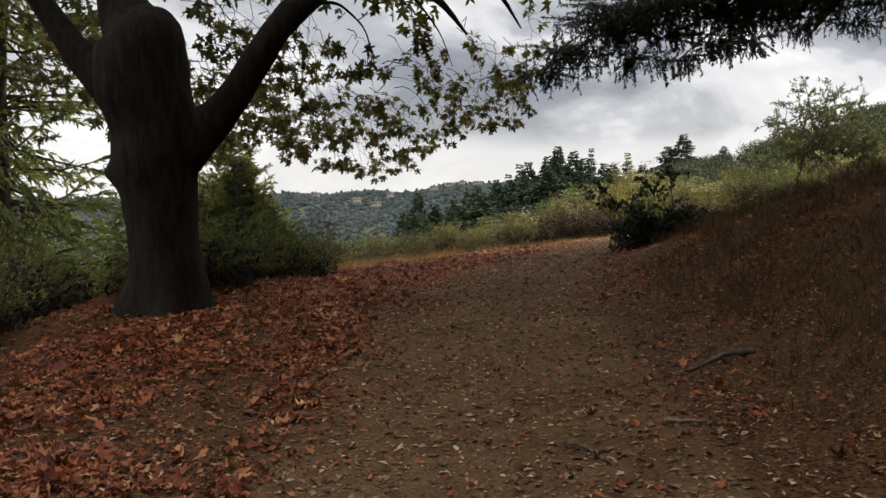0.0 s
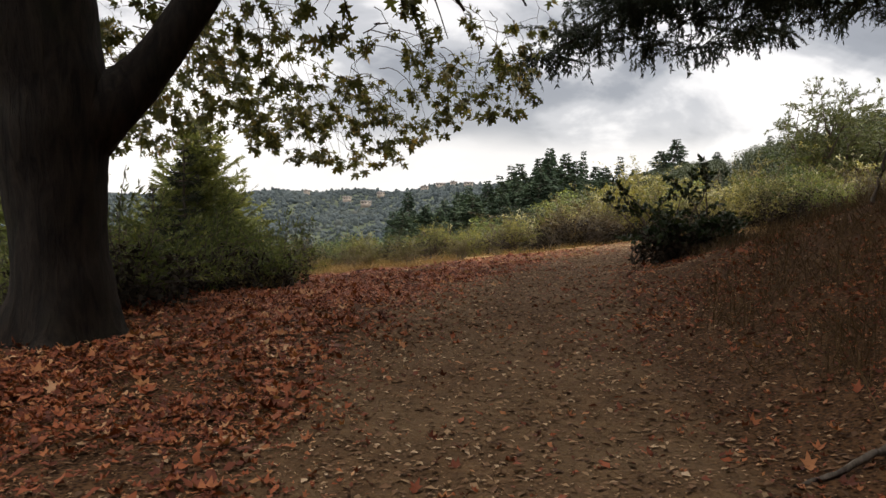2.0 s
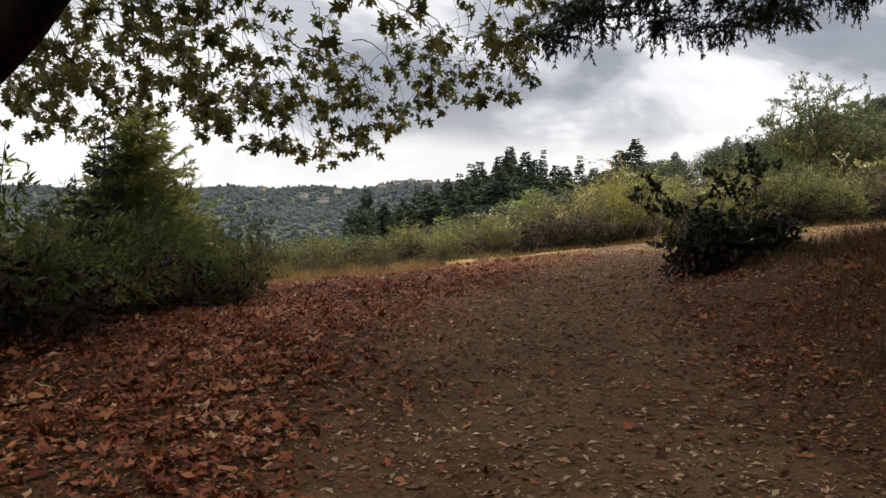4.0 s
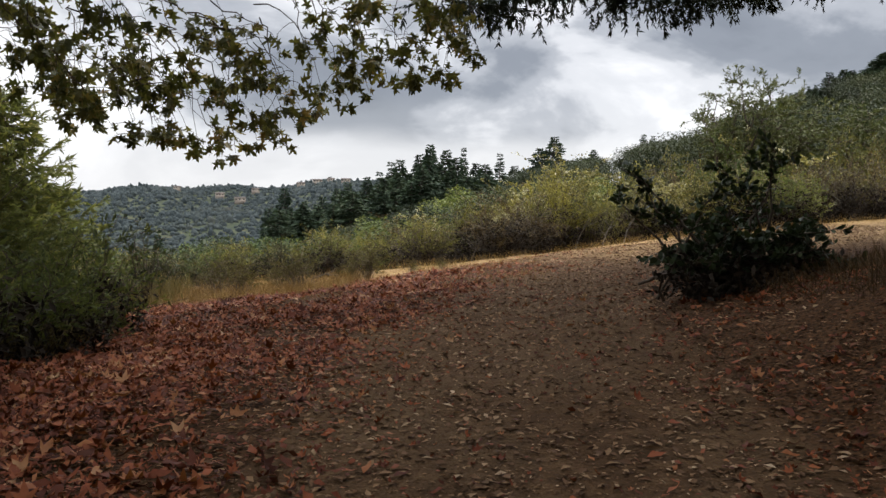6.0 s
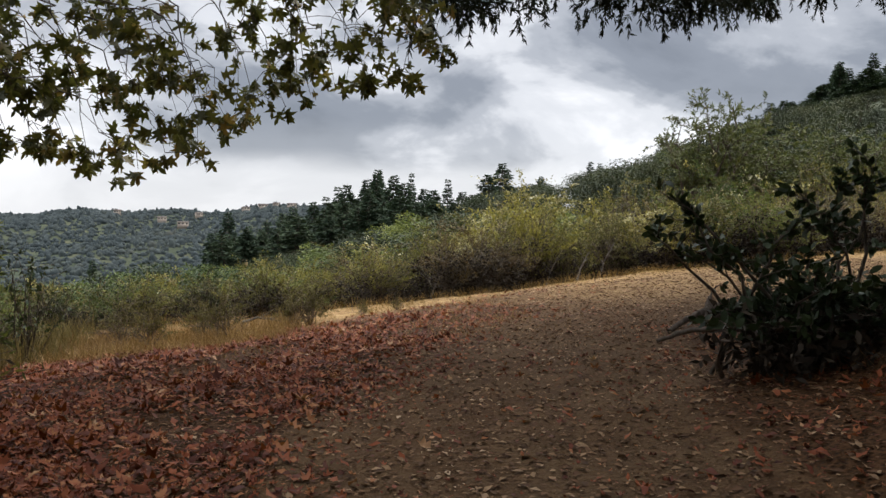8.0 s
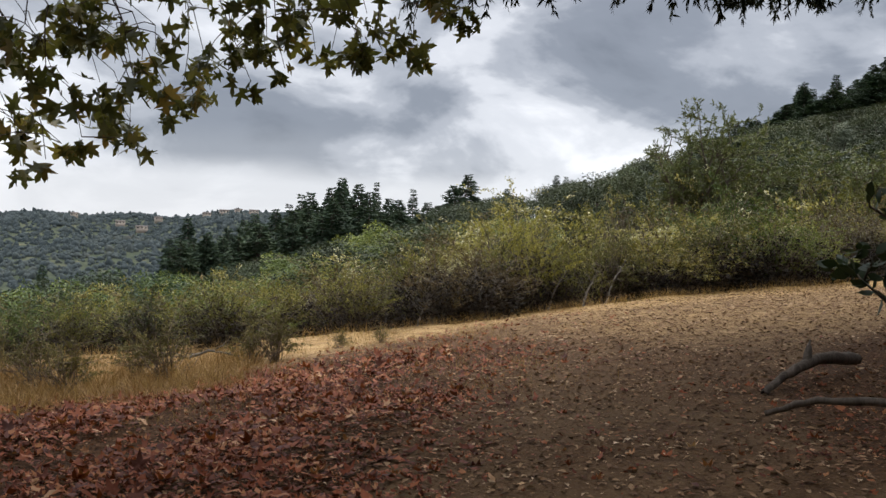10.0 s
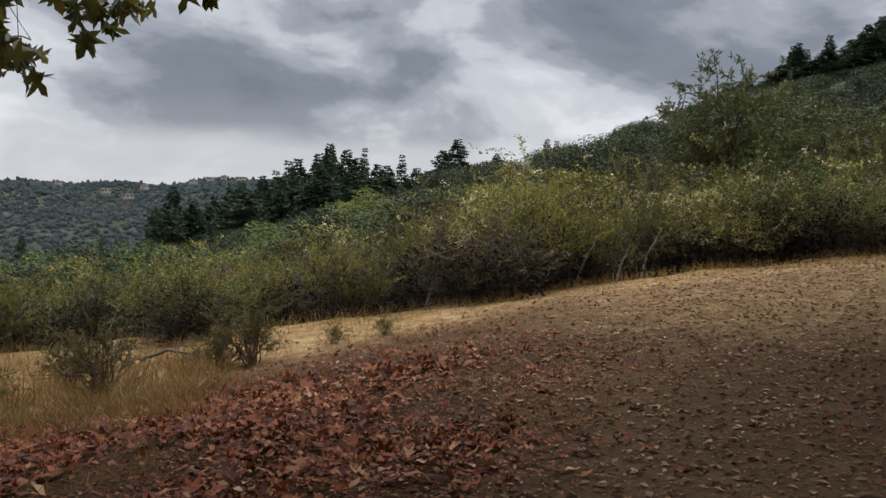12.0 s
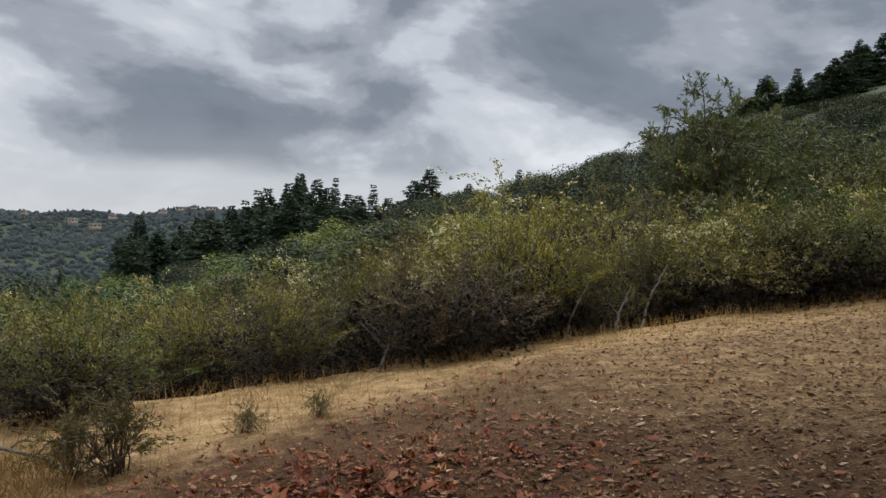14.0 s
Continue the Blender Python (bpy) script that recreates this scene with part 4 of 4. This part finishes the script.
def broadleaf(name, label, seed, mat, group, cards=5400, size=0.30):
    """A round-headed tree, one metre wide and one and a third tall, of lobes of leaf sprays."""
    r = np.random.default_rng(seed)
    tree = thing(name, (0, 0, 0), label, "tree", group)
    part("trunk", tube(bend((0, 0, -0.1), (0.02, 0, 0.75), 0, 6, 0.01, r), np.linspace(0.045, 0.015, 6), 6), TWIG_BARK, tree)
    P = []
    for k in range(24):
        c = np.array((r.normal(0, 0.25), r.normal(0, 0.25), r.uniform(0.15, 1.06)))
        c[:2] *= 1.15 - 0.6 * abs(c[2] - 0.6)
        d = r.normal(0, 1, (cards // 24, 3))
        d /= np.linalg.norm(d, axis=1)[:, None]
        P.append(c + d * r.uniform(0.10, 0.22) * r.uniform(0.75, 1.05, (len(d), 1)))
    P = np.concatenate(P)
    part("crown", strew(QUAD, P, spin(len(P), r=r), r.uniform(size * 0.06, size * 0.16, len(P))), mat, tree)
    return tree


def fill_middle():
    r = np.random.default_rng(110)
    green = broadleaf("green_tree", "rounded bright green broadleaf tree below the trail", 111, GREEN, "trees in the valley")
    dull = broadleaf("oak_tree", "rounded dull olive oak in the valley", 112, OAK, "trees in the valley")
    fir = conifer("distant_fir", 20.0, 5.6, "tall dark green fir in the distant grove", 113, FIR_FAR, 9.0, 0.62, 40, 10, 0.02, -0.12, 0.06, "grove of firs", 0.9, 1, THICK, jitter=0.12, ragged=(0.65, 1.2), least=0.004)
    slim = conifer("slim_fir", 20.0, 4.2, "slender pointed dark fir", 114, FIR_FAR, 9.0, 0.55, 38, 9, 0.04, -0.1, 0.08, "grove of firs", 1.0, 1, THICK, jitter=0.12, ragged=(0.6, 1.2), least=0.004)
    used = set()

    def stand(proto, natural, az, dist, top_el, wide, turn, least=0.3):
        x, y = place(az, dist)
        z = on(x, y)
        tall = 1.8 + dist * math.tan(radians(top_el)) - z
        if tall < least:
            return
        m = pose(x, y, z - 0.1, 0, 0, turn)
        ob = proto
        if proto.name in used:
            ob = copy_thing(proto, m)
        else:
            used.add(proto.name)
            proto.matrix_world = m
        ob.scale = (wide, wide, tall / natural)

    for az, el, p, wd in ((-1.7, 1.5, fir, 0.95), (-0.6, 0.6, fir, 0.8), (0.6, 0.9, fir, 0.8), (1.8, 1.5, fir, 0.8), (2.8, 1.9, fir, 0.9), (3.9, 2.3, fir, 0.9), (4.8, 2.7, slim, 1.0), (5.6, 3.4, slim, 1.1), (6.4, 3.5, fir, 1.0), (7.2, 3.9, fir, 1.0), (7.9, 4.3, fir, 1.0), (8.5, 4.6, fir, 1.0), (9.1, 4.2, fir, 1.0), (9.8, 3.7, fir, 0.9), (10.5, 4.4, slim, 0.8), (11.3, 3.3, fir, 0.9), (12.1, 3.2, fir, 0.9), (13.1, 4.0, slim, 0.7), (13.8, 3.1, fir, 0.9), (14.7, 2.9, fir, 0.8), (16.5, 5.1, fir, 1.0), (16.0, 4.3, fir, 0.9), (22.7, 5.2, slim, 0.6), (23.4, 5.1, slim, 0.6), (24.6, 4.9, fir, 0.5), (19.5, 4.2, fir, 0.7)):
        stand(fir if p is fir else slim, 20.0, az, r.uniform(225, 250), el, wd * r.uniform(1.6, 2.2), r.uniform(0, 360))
    for k in range(46):
        az = r.uniform(-3.0, 15.5)
        el = np.interp(az, [-3, 0, 4, 6, 8.5, 11, 15], [0.2, 0.6, 1.9, 2.8, 3.7, 2.8, 2.5]) - r.uniform(0, 1.3)
        stand(fir, 20.0, az, r.uniform(170, 222), el, r.uniform(1.4, 2.0), r.uniform(0, 360), 5)
    for az, el, d in ((-10.3, -1.75, 105), (-6.0, -1.9, 120), (-14.0, -2.2, 110), (-17.5, -1.6, 90)):
        stand(fir, 20.0, az, d, el, 0.5, r.uniform(0, 360))
    # broadleaf trees between the scrub and the grove
    for k in range(150):
        az, d = r.uniform(-24, 21), r.uniform(38, 165)
        el = np.interp(az, [-24, -12, -7, 0, 6, 10, 12, 16, 21], [-3.0, -2.6, -1.8, -0.9, 0.1, 1.4, 1.8, 2.4, 3.2]) - abs(r.normal(0, 0.9)) - (0.4 if d > 90 else 0.0)
        w = r.uniform(4.5, 8.0) * (0.7 + d / 260)
        stand(green if r.random() < (0.55 if d < 90 else 0.2) else dull, 1.3, az, d, el, w, r.uniform(0, 360), 1.2)
    for az, d, el, wd in ((12.6, 46, 1.2, 4.5), (14.8, 50, 1.9, 5.5), (9.6, 52, 0.6, 4.8), (16.8, 47, 1.6, 4.2), (-8.0, 44, -2.2, 6.0), (-10.5, 47, -2.5, 5.0), (-1.0, 46, -1.9, 5.0), (5.0, 44, -1.1, 4.6)):
        stand(green, 1.3, az, d, el, wd, az * 50)
    stand(green, 1.3, 11.3, 58, 2.1, 6.5, 40)
    stand(green, 1.3, 9.4, 64, 1.3, 6.0, 140)
    stand(green, 1.3, -7.4, 66, -1.5, 7.0, 200)
    # firs along the crest of the hill
    for k in range(130):
        az = r.uniform(31.0, 60)
        top = np.interp(az, [26, 30, 35, 39, 43, 62], [5.6, 6.9, 9.6, 11.6, 12.9, 17.0])
        deep = r.random()
        stand(fir if r.random() < 0.6 else slim, 20.0, az, r.uniform(205, 250) - 45 * deep, top - 2.6 * deep - abs(r.normal(0, 0.45)), r.uniform(1.1, 1.6), r.uniform(0, 360), 6)
    for k in range(34):
        az = r.uniform(25.5, 34.5)
        top = np.interp(az, [25.5, 27, 29, 31, 33, 34.5], [5.0, 6.0, 6.5, 7.2, 8.0, 9.3])
        stand(fir if k % 3 else slim, 20.0, az, r.uniform(190, 245), top - abs(r.normal(0, 0.5)), r.uniform(0.5, 0.8), r.uniform(0, 360), 4)
    # woods on the hill's flank
    for k in range(300):
        az, d = r.uniform(15, 62), r.uniform(55, 235)
        x, y = place(az, d)
        tall = r.uniform(4.0, 8.5) * (0.6 + d / 300)
        el = math.degrees(math.atan2(on(x, y) + tall - 1.8, d))
        limit = np.interp(az, [15, 20, 23, 26, 28, 30.5, 33, 35, 43, 62], [3.0, 3.9, 4.6, 5.6, 6.2, 6.9, 7.8, 8.4, 9.6, 11.0])
        stand(dull if r.random() < 0.92 else green, 1.3, az, d, min(el, limit), tall * r.uniform(0.75, 1.15), r.uniform(0, 360), 1.0)


fill_middle()


def far_woods():
    """The wooded ridge across the valley: tree heads past counting."""
    r = np.random.default_rng(120)
    n = 20000
    az, d = np.radians(r.uniform(-36, 20, n)), 560 + 1000 * r.random(n) ** 0.8
    x, y = np.sin(az) * d, 10 + np.cos(az) * d
    z = height(x, y)
    tall = r.uniform(2.2, 6.0, n) * np.where(r.random(n) < 0.07, 1.7, 1.0)
    dome = [(0.0, 0.0, 1.0)]
    for i, (rad, up) in enumerate(((0.55, 0.82), (0.95, 0.42), (0.8, 0.0))):
        dome += [(rad * math.cos(a + i * 0.4) * (1 + 0.2 * math.sin(3 * a)), rad * math.sin(a + i * 0.4), up + 0.12 * math.cos(4 * a + i)) for a in np.linspace(0, 2 * np.pi, 5, endpoint=False)]
    tri = [(0, 1 + j, 1 + (j + 1) % 5) for j in range(5)]
    for i in (0, 1):
        for j in range(5):
            p, q = 1 + 5 * i + j, 1 + 5 * i + (j + 1) % 5
            tri += [(p, p + 5, q + 5), (p, q + 5, q)]
    wide = r.uniform(0.5, 0.95, n) * np.where(tall > 8.5, 0.5, 1.0)
    turn = spin(n, 0.0, 0.35, r)
    turn[:, :, :2] *= wide[:, None, None]
    V, F = strew((np.array(dome), np.array(tri)), np.stack([x, y, z - 1], 1), turn, tall)
    tagged(new("ridge_woods", mesh_of("ridge_woods", V, F, HAZE_LEAF, smooth=True)), "distant wooded ridge of mixed dull green trees, blue-grey haze in their colour", "forest", kind="stuff")


far_woods()


def house(az, d, w, dep, h, turn, lift):
    x, y = place(az, d)
    home = thing("house", (x, y, on(x, y) + lift, 0, 0, turn), "small pale house with dark roof on the wooded ridge", "house", "houses on the ridge")

    def box(x0, x1, y0, y1, z0, z1):
        V = np.array([(a, b, c) for a in (x0, x1) for b in (y0, y1) for c in (z0, z1)], float)
        F = np.array([(0, 1, 3), (0, 3, 2), (4, 6, 7), (4, 7, 5), (0, 4, 5), (0, 5, 1), (2, 3, 7), (2, 7, 6), (0, 2, 6), (0, 6, 4), (1, 5, 7), (1, 7, 3)])
        return V, F

    part("wall", box(-w / 2, w / 2, -dep / 2, dep / 2, -6, h), HOUSE_WALL, home)
    e = 0.7
    V = np.array([(-w / 2 - e, -dep / 2 - e, h), (w / 2 + e, -dep / 2 - e, h), (w / 2 + e, dep / 2 + e, h), (-w / 2 - e, dep / 2 + e, h), (-w / 2 - e, 0, h + dep * 0.26), (w / 2 + e, 0, h + dep * 0.26)])
    part("roof", (V, np.array([(0, 1, 5), (0, 5, 4), (2, 3, 4), (2, 4, 5), (0, 4, 3), (1, 2, 5), (0, 3, 2), (0, 2, 1)])), HOUSE_ROOF, home)
    for i in range(3):
        c = -w / 2 + w * (i + 0.5) / 3
        part("window", box(c - w * 0.09, c + w * 0.09, -dep / 2 - 0.15, -dep / 2 + 0.1, h * 0.35, h * 0.8), GLASS, home)


for row in ((-5.9, 1250, 12, 7, 3, 10, 5), (-4.6, 1200, 15, 7, 3, 5, 5), (-3.6, 1300, 10, 7, 3, 20, 5), (-0.6, 1400, 12, 7, 3, -10, 4), (0.5, 1420, 15, 8, 3, 5, 4), (1.4, 1440, 11, 7, 3, 15, 4), (2.4, 1430, 15, 8, 3, -5, 4), (-8.6, 1380, 10, 7, 3, 10, 4)):
    house(*row)

# ---- litter, grass and sticks ----


def relief(x, y):
    """Height of the ground with its small unevenness."""
    x, y = np.asarray(x, float), np.asarray(y, float)
    small = np.array([noise.noise((a * 0.9, b * 0.9, 0.0)) * 0.035 + noise.noise((a * 2.7, b * 2.7, 3.0)) * 0.015 for a, b in zip(x, y)])
    return height(x, y) + small * np.exp(-((x - 1) ** 2 + (y - 14) ** 2) / 900) * np.clip(0.35 + from_trail(x, y) * 0.35, 0, 2)


def leaf_cover(x, y):
    """How thickly fallen leaves lie: deep left of the trail, thinner on the bank, sparse on the tread."""
    d = from_trail(x, y)
    mid = np.interp(y, TRAIL[:, 1], TRAIL[:, 0])
    left = (x < mid) & (y < 26)
    c = np.where(left, 0.07 + 0.93 * step(0.45, 2.3, d), 0.06 + (0.10 + 0.22 * step(6, 9, y) * (1 - step(13, 15, y))) * step(0.6, 1.7, d) * (1 - step(3.0, 5.0, d)))
    c = c * (1 - step(-0.2, 1.3, outside(x, y)) * step(-3, 0, x)) * (1 - step(-0.3, 0.5, belt(x, y))) * (1 - 0.9 * step(2.5, 6.0, x) * step(14, 19, y))
    c = c * (1 - 0.85 * step(19.4, 22.6, y)) * (1 - 0.9 * step(19.9, 21.4, y) * step(1.0, -0.4, x)) * np.where(left, 1 - 0.8 * step(3.4, 4.6, -x), 1)
    return c


def build_litter():
    r = np.random.default_rng(130)
    n = 420000
    x, y = r.uniform(-5.2, 7.0, n), r.uniform(-1.5, 26.0, n)
    clump = np.array([noise.noise((a * 0.8, b * 0.8, 9.0)) for a, b in zip(x, y)])
    keep = r.random(n) < leaf_cover(x, y) * np.clip(0.60 + clump * 1.1, 0.10, 1.0)
    x, y = x[keep], y[keep]
    z = relief(x, y) + r.uniform(0.0, 0.05, len(x)) * leaf_cover(x, y)
    T = spin(len(x), 0.0, 0.75, r)
    size = r.uniform(0.028, 0.066, len(x)) * r.choice([0.9, 1.0, 1.1, 1.9], len(x)) * np.where(leaf_cover(x, y) > 0.4, 1.0, 0.75)
    P = np.stack([x, y, z + 0.012], 1)
    single = np.where((y > 2.5) & (y < 9.0) & (np.abs(x) < 3.5))[0]
    single = r.permutation(single)[:290]
    rest = np.setdiff1d(np.arange(len(x)), single)
    whole, torn = rest[::5], np.setdiff1d(rest, rest[::5])
    bed = new("leaf_litter", mesh_of("leaf_litter", *join([strew(CURLED, P[whole], T[whole], size[whole] * 1.15), strew(SHRED, P[torn], T[torn], size[torn] * 0.95)]), FALLEN))
    tagged(bed, "thick litter of curled red-brown maple leaves on the ground", "fallen leaves", kind="stuff")
    blade = mesh_of("fallen_leaf", *CURLED, FALLEN)
    for i in single:
        ob = new("fallen_leaf", blade)
        ob.parent = bed
        ob.matrix_local = Matrix.Translation(P[i]) @ Matrix(T[i].tolist()).to_4x4() @ Matrix.Diagonal((size[i] * 1.1,) * 3 + (1,))
    # broken bits on the tread
    n = 250000
    x, y = r.uniform(-3.5, 12.0, n), r.uniform(-1.0, 27.0, n)
    keep = (from_trail(x, y) < r.uniform(1.2, 4.5, n)) & (outside(x, y) < r.uniform(0.0, 3.0, n)) & (belt(x, y) < 0.2)
    x, y = x[keep], y[keep]
    P = np.stack([x, y, relief(x, y) + 0.008], 1)
    V, F = strew(SCRAP, P, spin(len(x), 0, 0.5, r), r.uniform(0.012, 0.040, len(x)) * r.choice([0.7, 1.0, 1.9], len(x)))
    tagged(new("leaf_crumbs", mesh_of("leaf_crumbs", V, F, CRUMB)), "scattered crumbled dry leaves and bark chips on the trail", "fallen leaves", kind="stuff")


def build_grass():
    r = np.random.default_rng(140)

    def sward(name, label, x, y, size, lean, mat):
        P = np.stack([x, y, relief(x, y) - 0.01], 1)
        T = spin(len(x), 0.0, lean, r)
        tagged(new(name, mesh_of(name, *strew(GRASS, P, T, size), mat)), label, "grass", kind="stuff")

    # straw on the outer shoulder
    n = 46000
    x, y = r.uniform(-3.5, 13.5, n), r.uniform(19.0, 28.5, n)
    o = outside(x, y)
    clump = np.array([noise.noise((a * 1.1, b * 1.1, 5.0)) for a, b in zip(x, y)])
    b = belt(x, y)
    o = np.maximum(o - 0.4, (y - 25.2) * step(3, 6, x))
    keep = (o > -0.5 + 0.5 * clump) & (b < 0.9) & (r.random(n) < np.clip(0.35 + 0.5 * step(-0.5, 1.0, o) + clump * 0.8, 0.03, 1))
    sward("dry_grass", "short bleached golden grass along the trail's outer edge", x[keep], y[keep], r.uniform(0.05, 0.17, keep.sum()) * (1 + 0.5 * step(-0.7, 0.3, b[keep])), 1.0, STRAW)
    # withered tufts on the bank and among the undergrowth, coloured darker for shade
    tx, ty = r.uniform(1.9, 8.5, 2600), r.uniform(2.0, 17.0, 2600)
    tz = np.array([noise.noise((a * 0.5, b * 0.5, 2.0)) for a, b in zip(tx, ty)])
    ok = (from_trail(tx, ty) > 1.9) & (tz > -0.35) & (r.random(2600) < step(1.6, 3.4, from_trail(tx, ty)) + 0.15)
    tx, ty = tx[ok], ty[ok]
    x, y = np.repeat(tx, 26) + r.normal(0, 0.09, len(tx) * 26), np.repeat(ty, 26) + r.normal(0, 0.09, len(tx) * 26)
    sward("bank_grass", "withered brown grass tufts on the bank, darkened in colour for shade", x, y, r.uniform(0.08, 0.30, len(x)), 1.15, SHADED_GRASS)
    tx, ty = r.uniform(-2.6, 0.45, 330), r.uniform(20.2, 23.8, 330)
    x, y = np.repeat(tx, 34) + r.normal(0, 0.12, len(tx) * 34), np.repeat(ty, 34) + r.normal(0, 0.12, len(tx) * 34)
    sward("shoulder_grass", "short rusty dry grass before the scrub", x, y, r.uniform(0.05, 0.20, len(x)) * r.choice([1.0, 1.0, 1.6], len(x)), 1.1, RUSTGRASS)
    tx, ty = r.uniform(-4.6, -2.5, 210), r.uniform(15.0, 24.5, 210)
    x, y = np.repeat(tx, 30) + r.normal(0, 0.08, len(tx) * 30), np.repeat(ty, 30) + r.normal(0, 0.08, len(tx) * 30)
    sward("edge_grass", "tall dry grass at the edge of the scrub", x, y, r.uniform(0.15, 0.5, len(x)), 0.7, EDGEGRASS)


def stick(label, pts, r0, r1, mat, name="fallen_branch", twigs=()):
    r = np.random.default_rng(int(abs(pts[0][0] * 100)))
    P = np.array([(x, y, on(x, y) + dz) for x, y, dz in pts])
    s, dense = np.linspace(0, 1, len(P)), np.linspace(0, 1, 16)
    L = np.stack([np.interp(dense, s, P[:, i]) for i in range(3)], 1)
    L[1:-1] = (L[:-2] + L[1:-1] * 2 + L[2:]) / 4
    o = L[0].copy()
    ob = thing(name, o, label, "branch")
    V, F = tube(L - o + r.normal(0, 0.006, L.shape), np.linspace(r0, r1, 16) * r.uniform(0.85, 1.15, 16), 8)
    part("shaft", (V, F), mat, ob, smooth=True)
    for i, dx, dy, dz in twigs:
        part("twig", tube(bend(L[i] - o, L[i] - o + np.array((dx, dy, dz)), 0.02, 5, 0.01, r), np.linspace(r1 * 0.9, 0.003, 5), 5), mat, ob)


build_litter()
build_grass()
stick("gnarled dark half-buried root on the shaded bank", [(1.72, 6.35, 0.0), (1.95, 6.42, 0.03), (2.2, 6.5, 0.06), (2.4, 6.48, 0.01)], 0.012, 0.026, TWIG_BARK, "exposed_root")
stick("thin curved dead stick on the trail", [(0.70, 4.92, 0.02), (0.80, 4.80, 0.03), (0.87, 4.60, 0.02), (0.92, 4.42, 0.01)], 0.011, 0.007, TWIG_BARK, "stick")
stick("small dead stick lying among leaves", [(1.38, 5.2, 0.02), (1.5, 5.1, 0.03), (1.62, 5.06, 0.02)], 0.016, 0.010, DRY_WOOD, "stick")
stick("dark bent dead branch at the trail's inner edge", [(4.2, 18.0, 0.03), (4.55, 18.15, 0.13), (4.95, 18.3, 0.2), (5.5, 18.5, 0.12)], 0.03, 0.055, TWIG_BARK, "fallen_branch", ((8, 0.1, 0.1, 0.2),))
stick("dark low dead branch under the evergreen bush", [(3.7, 17.3, 0.06), (3.95, 17.1, 0.16), (4.2, 16.6, 0.2), (4.2, 16.0, 0.1)], 0.02, 0.035, TWIG_BARK, "fallen_branch")
stick("bare dark sapling stem on the bank's crest", [(4.9, 11.8, 0.0), (5.0, 11.8, 0.3), (5.05, 11.8, 0.55), (5.25, 11.8, 0.75)], 0.025, 0.012, TWIG_BARK, "dead_branch", ((9, 0.15, 0.0, 0.12),))
stick("arched grey dead branch lying in dry grass", [(-0.3, 23.2, 0.10), (-0.05, 23.2, 0.17), (0.2, 23.0, 0.14), (0.4, 22.8, 0.02)], 0.018, 0.010, GREY_WOOD, "fallen_branch", ((6, 0.2, 0.1, 0.12), (10, 0.15, -0.1, 0.1)))
for x, y, s in ((5.9, 26.6, 1.0), (7.2, 26.9, 1.2), (6.5, 26.4, 0.8), (3.2, 25.6, 0.8)):
    stick("bare bleached dead branch leaning in the scrub", [(x, y, 0.0), (x + 0.15 * s, y + 0.1, 0.35 * s), (x + 0.4 * s, y + 0.15, 0.7 * s)], 0.022, 0.008, GREY_WOOD, "dead_branch", ((6, -0.35 * s, 0.1, 0.35 * s), (9, 0.3 * s, 0.0, 0.2 * s), (11, -0.15, 0.05, 0.25 * s)))
small = shrub("dry_weed", "small drying olive weed bush in golden grass", 99, 0.5, 0.36, 22, WEED, BLADE, 0.034, 170, 6, 0.3, group="weeds on the shoulder", wood=DRY_WOOD, spread=0.6, rise=0.8, shade_cards=0, clump=3.0)
plant(small, [(0.75, 22.6, 0, 1.0, 0), (-0.5, 22.1, 80, 1.1, 0), (0.45, 22.7, 150, 0.9, 0), (-0.9, 22.8, 230, 0.9, 0), (1.6, 23.2, 300, 0.45, 0), (-1.4, 21.6, 20, 1.0, 0), (2.2, 23.6, 200, 0.4, 0), (-1.9, 22.6, 60, 1.1, 0)])
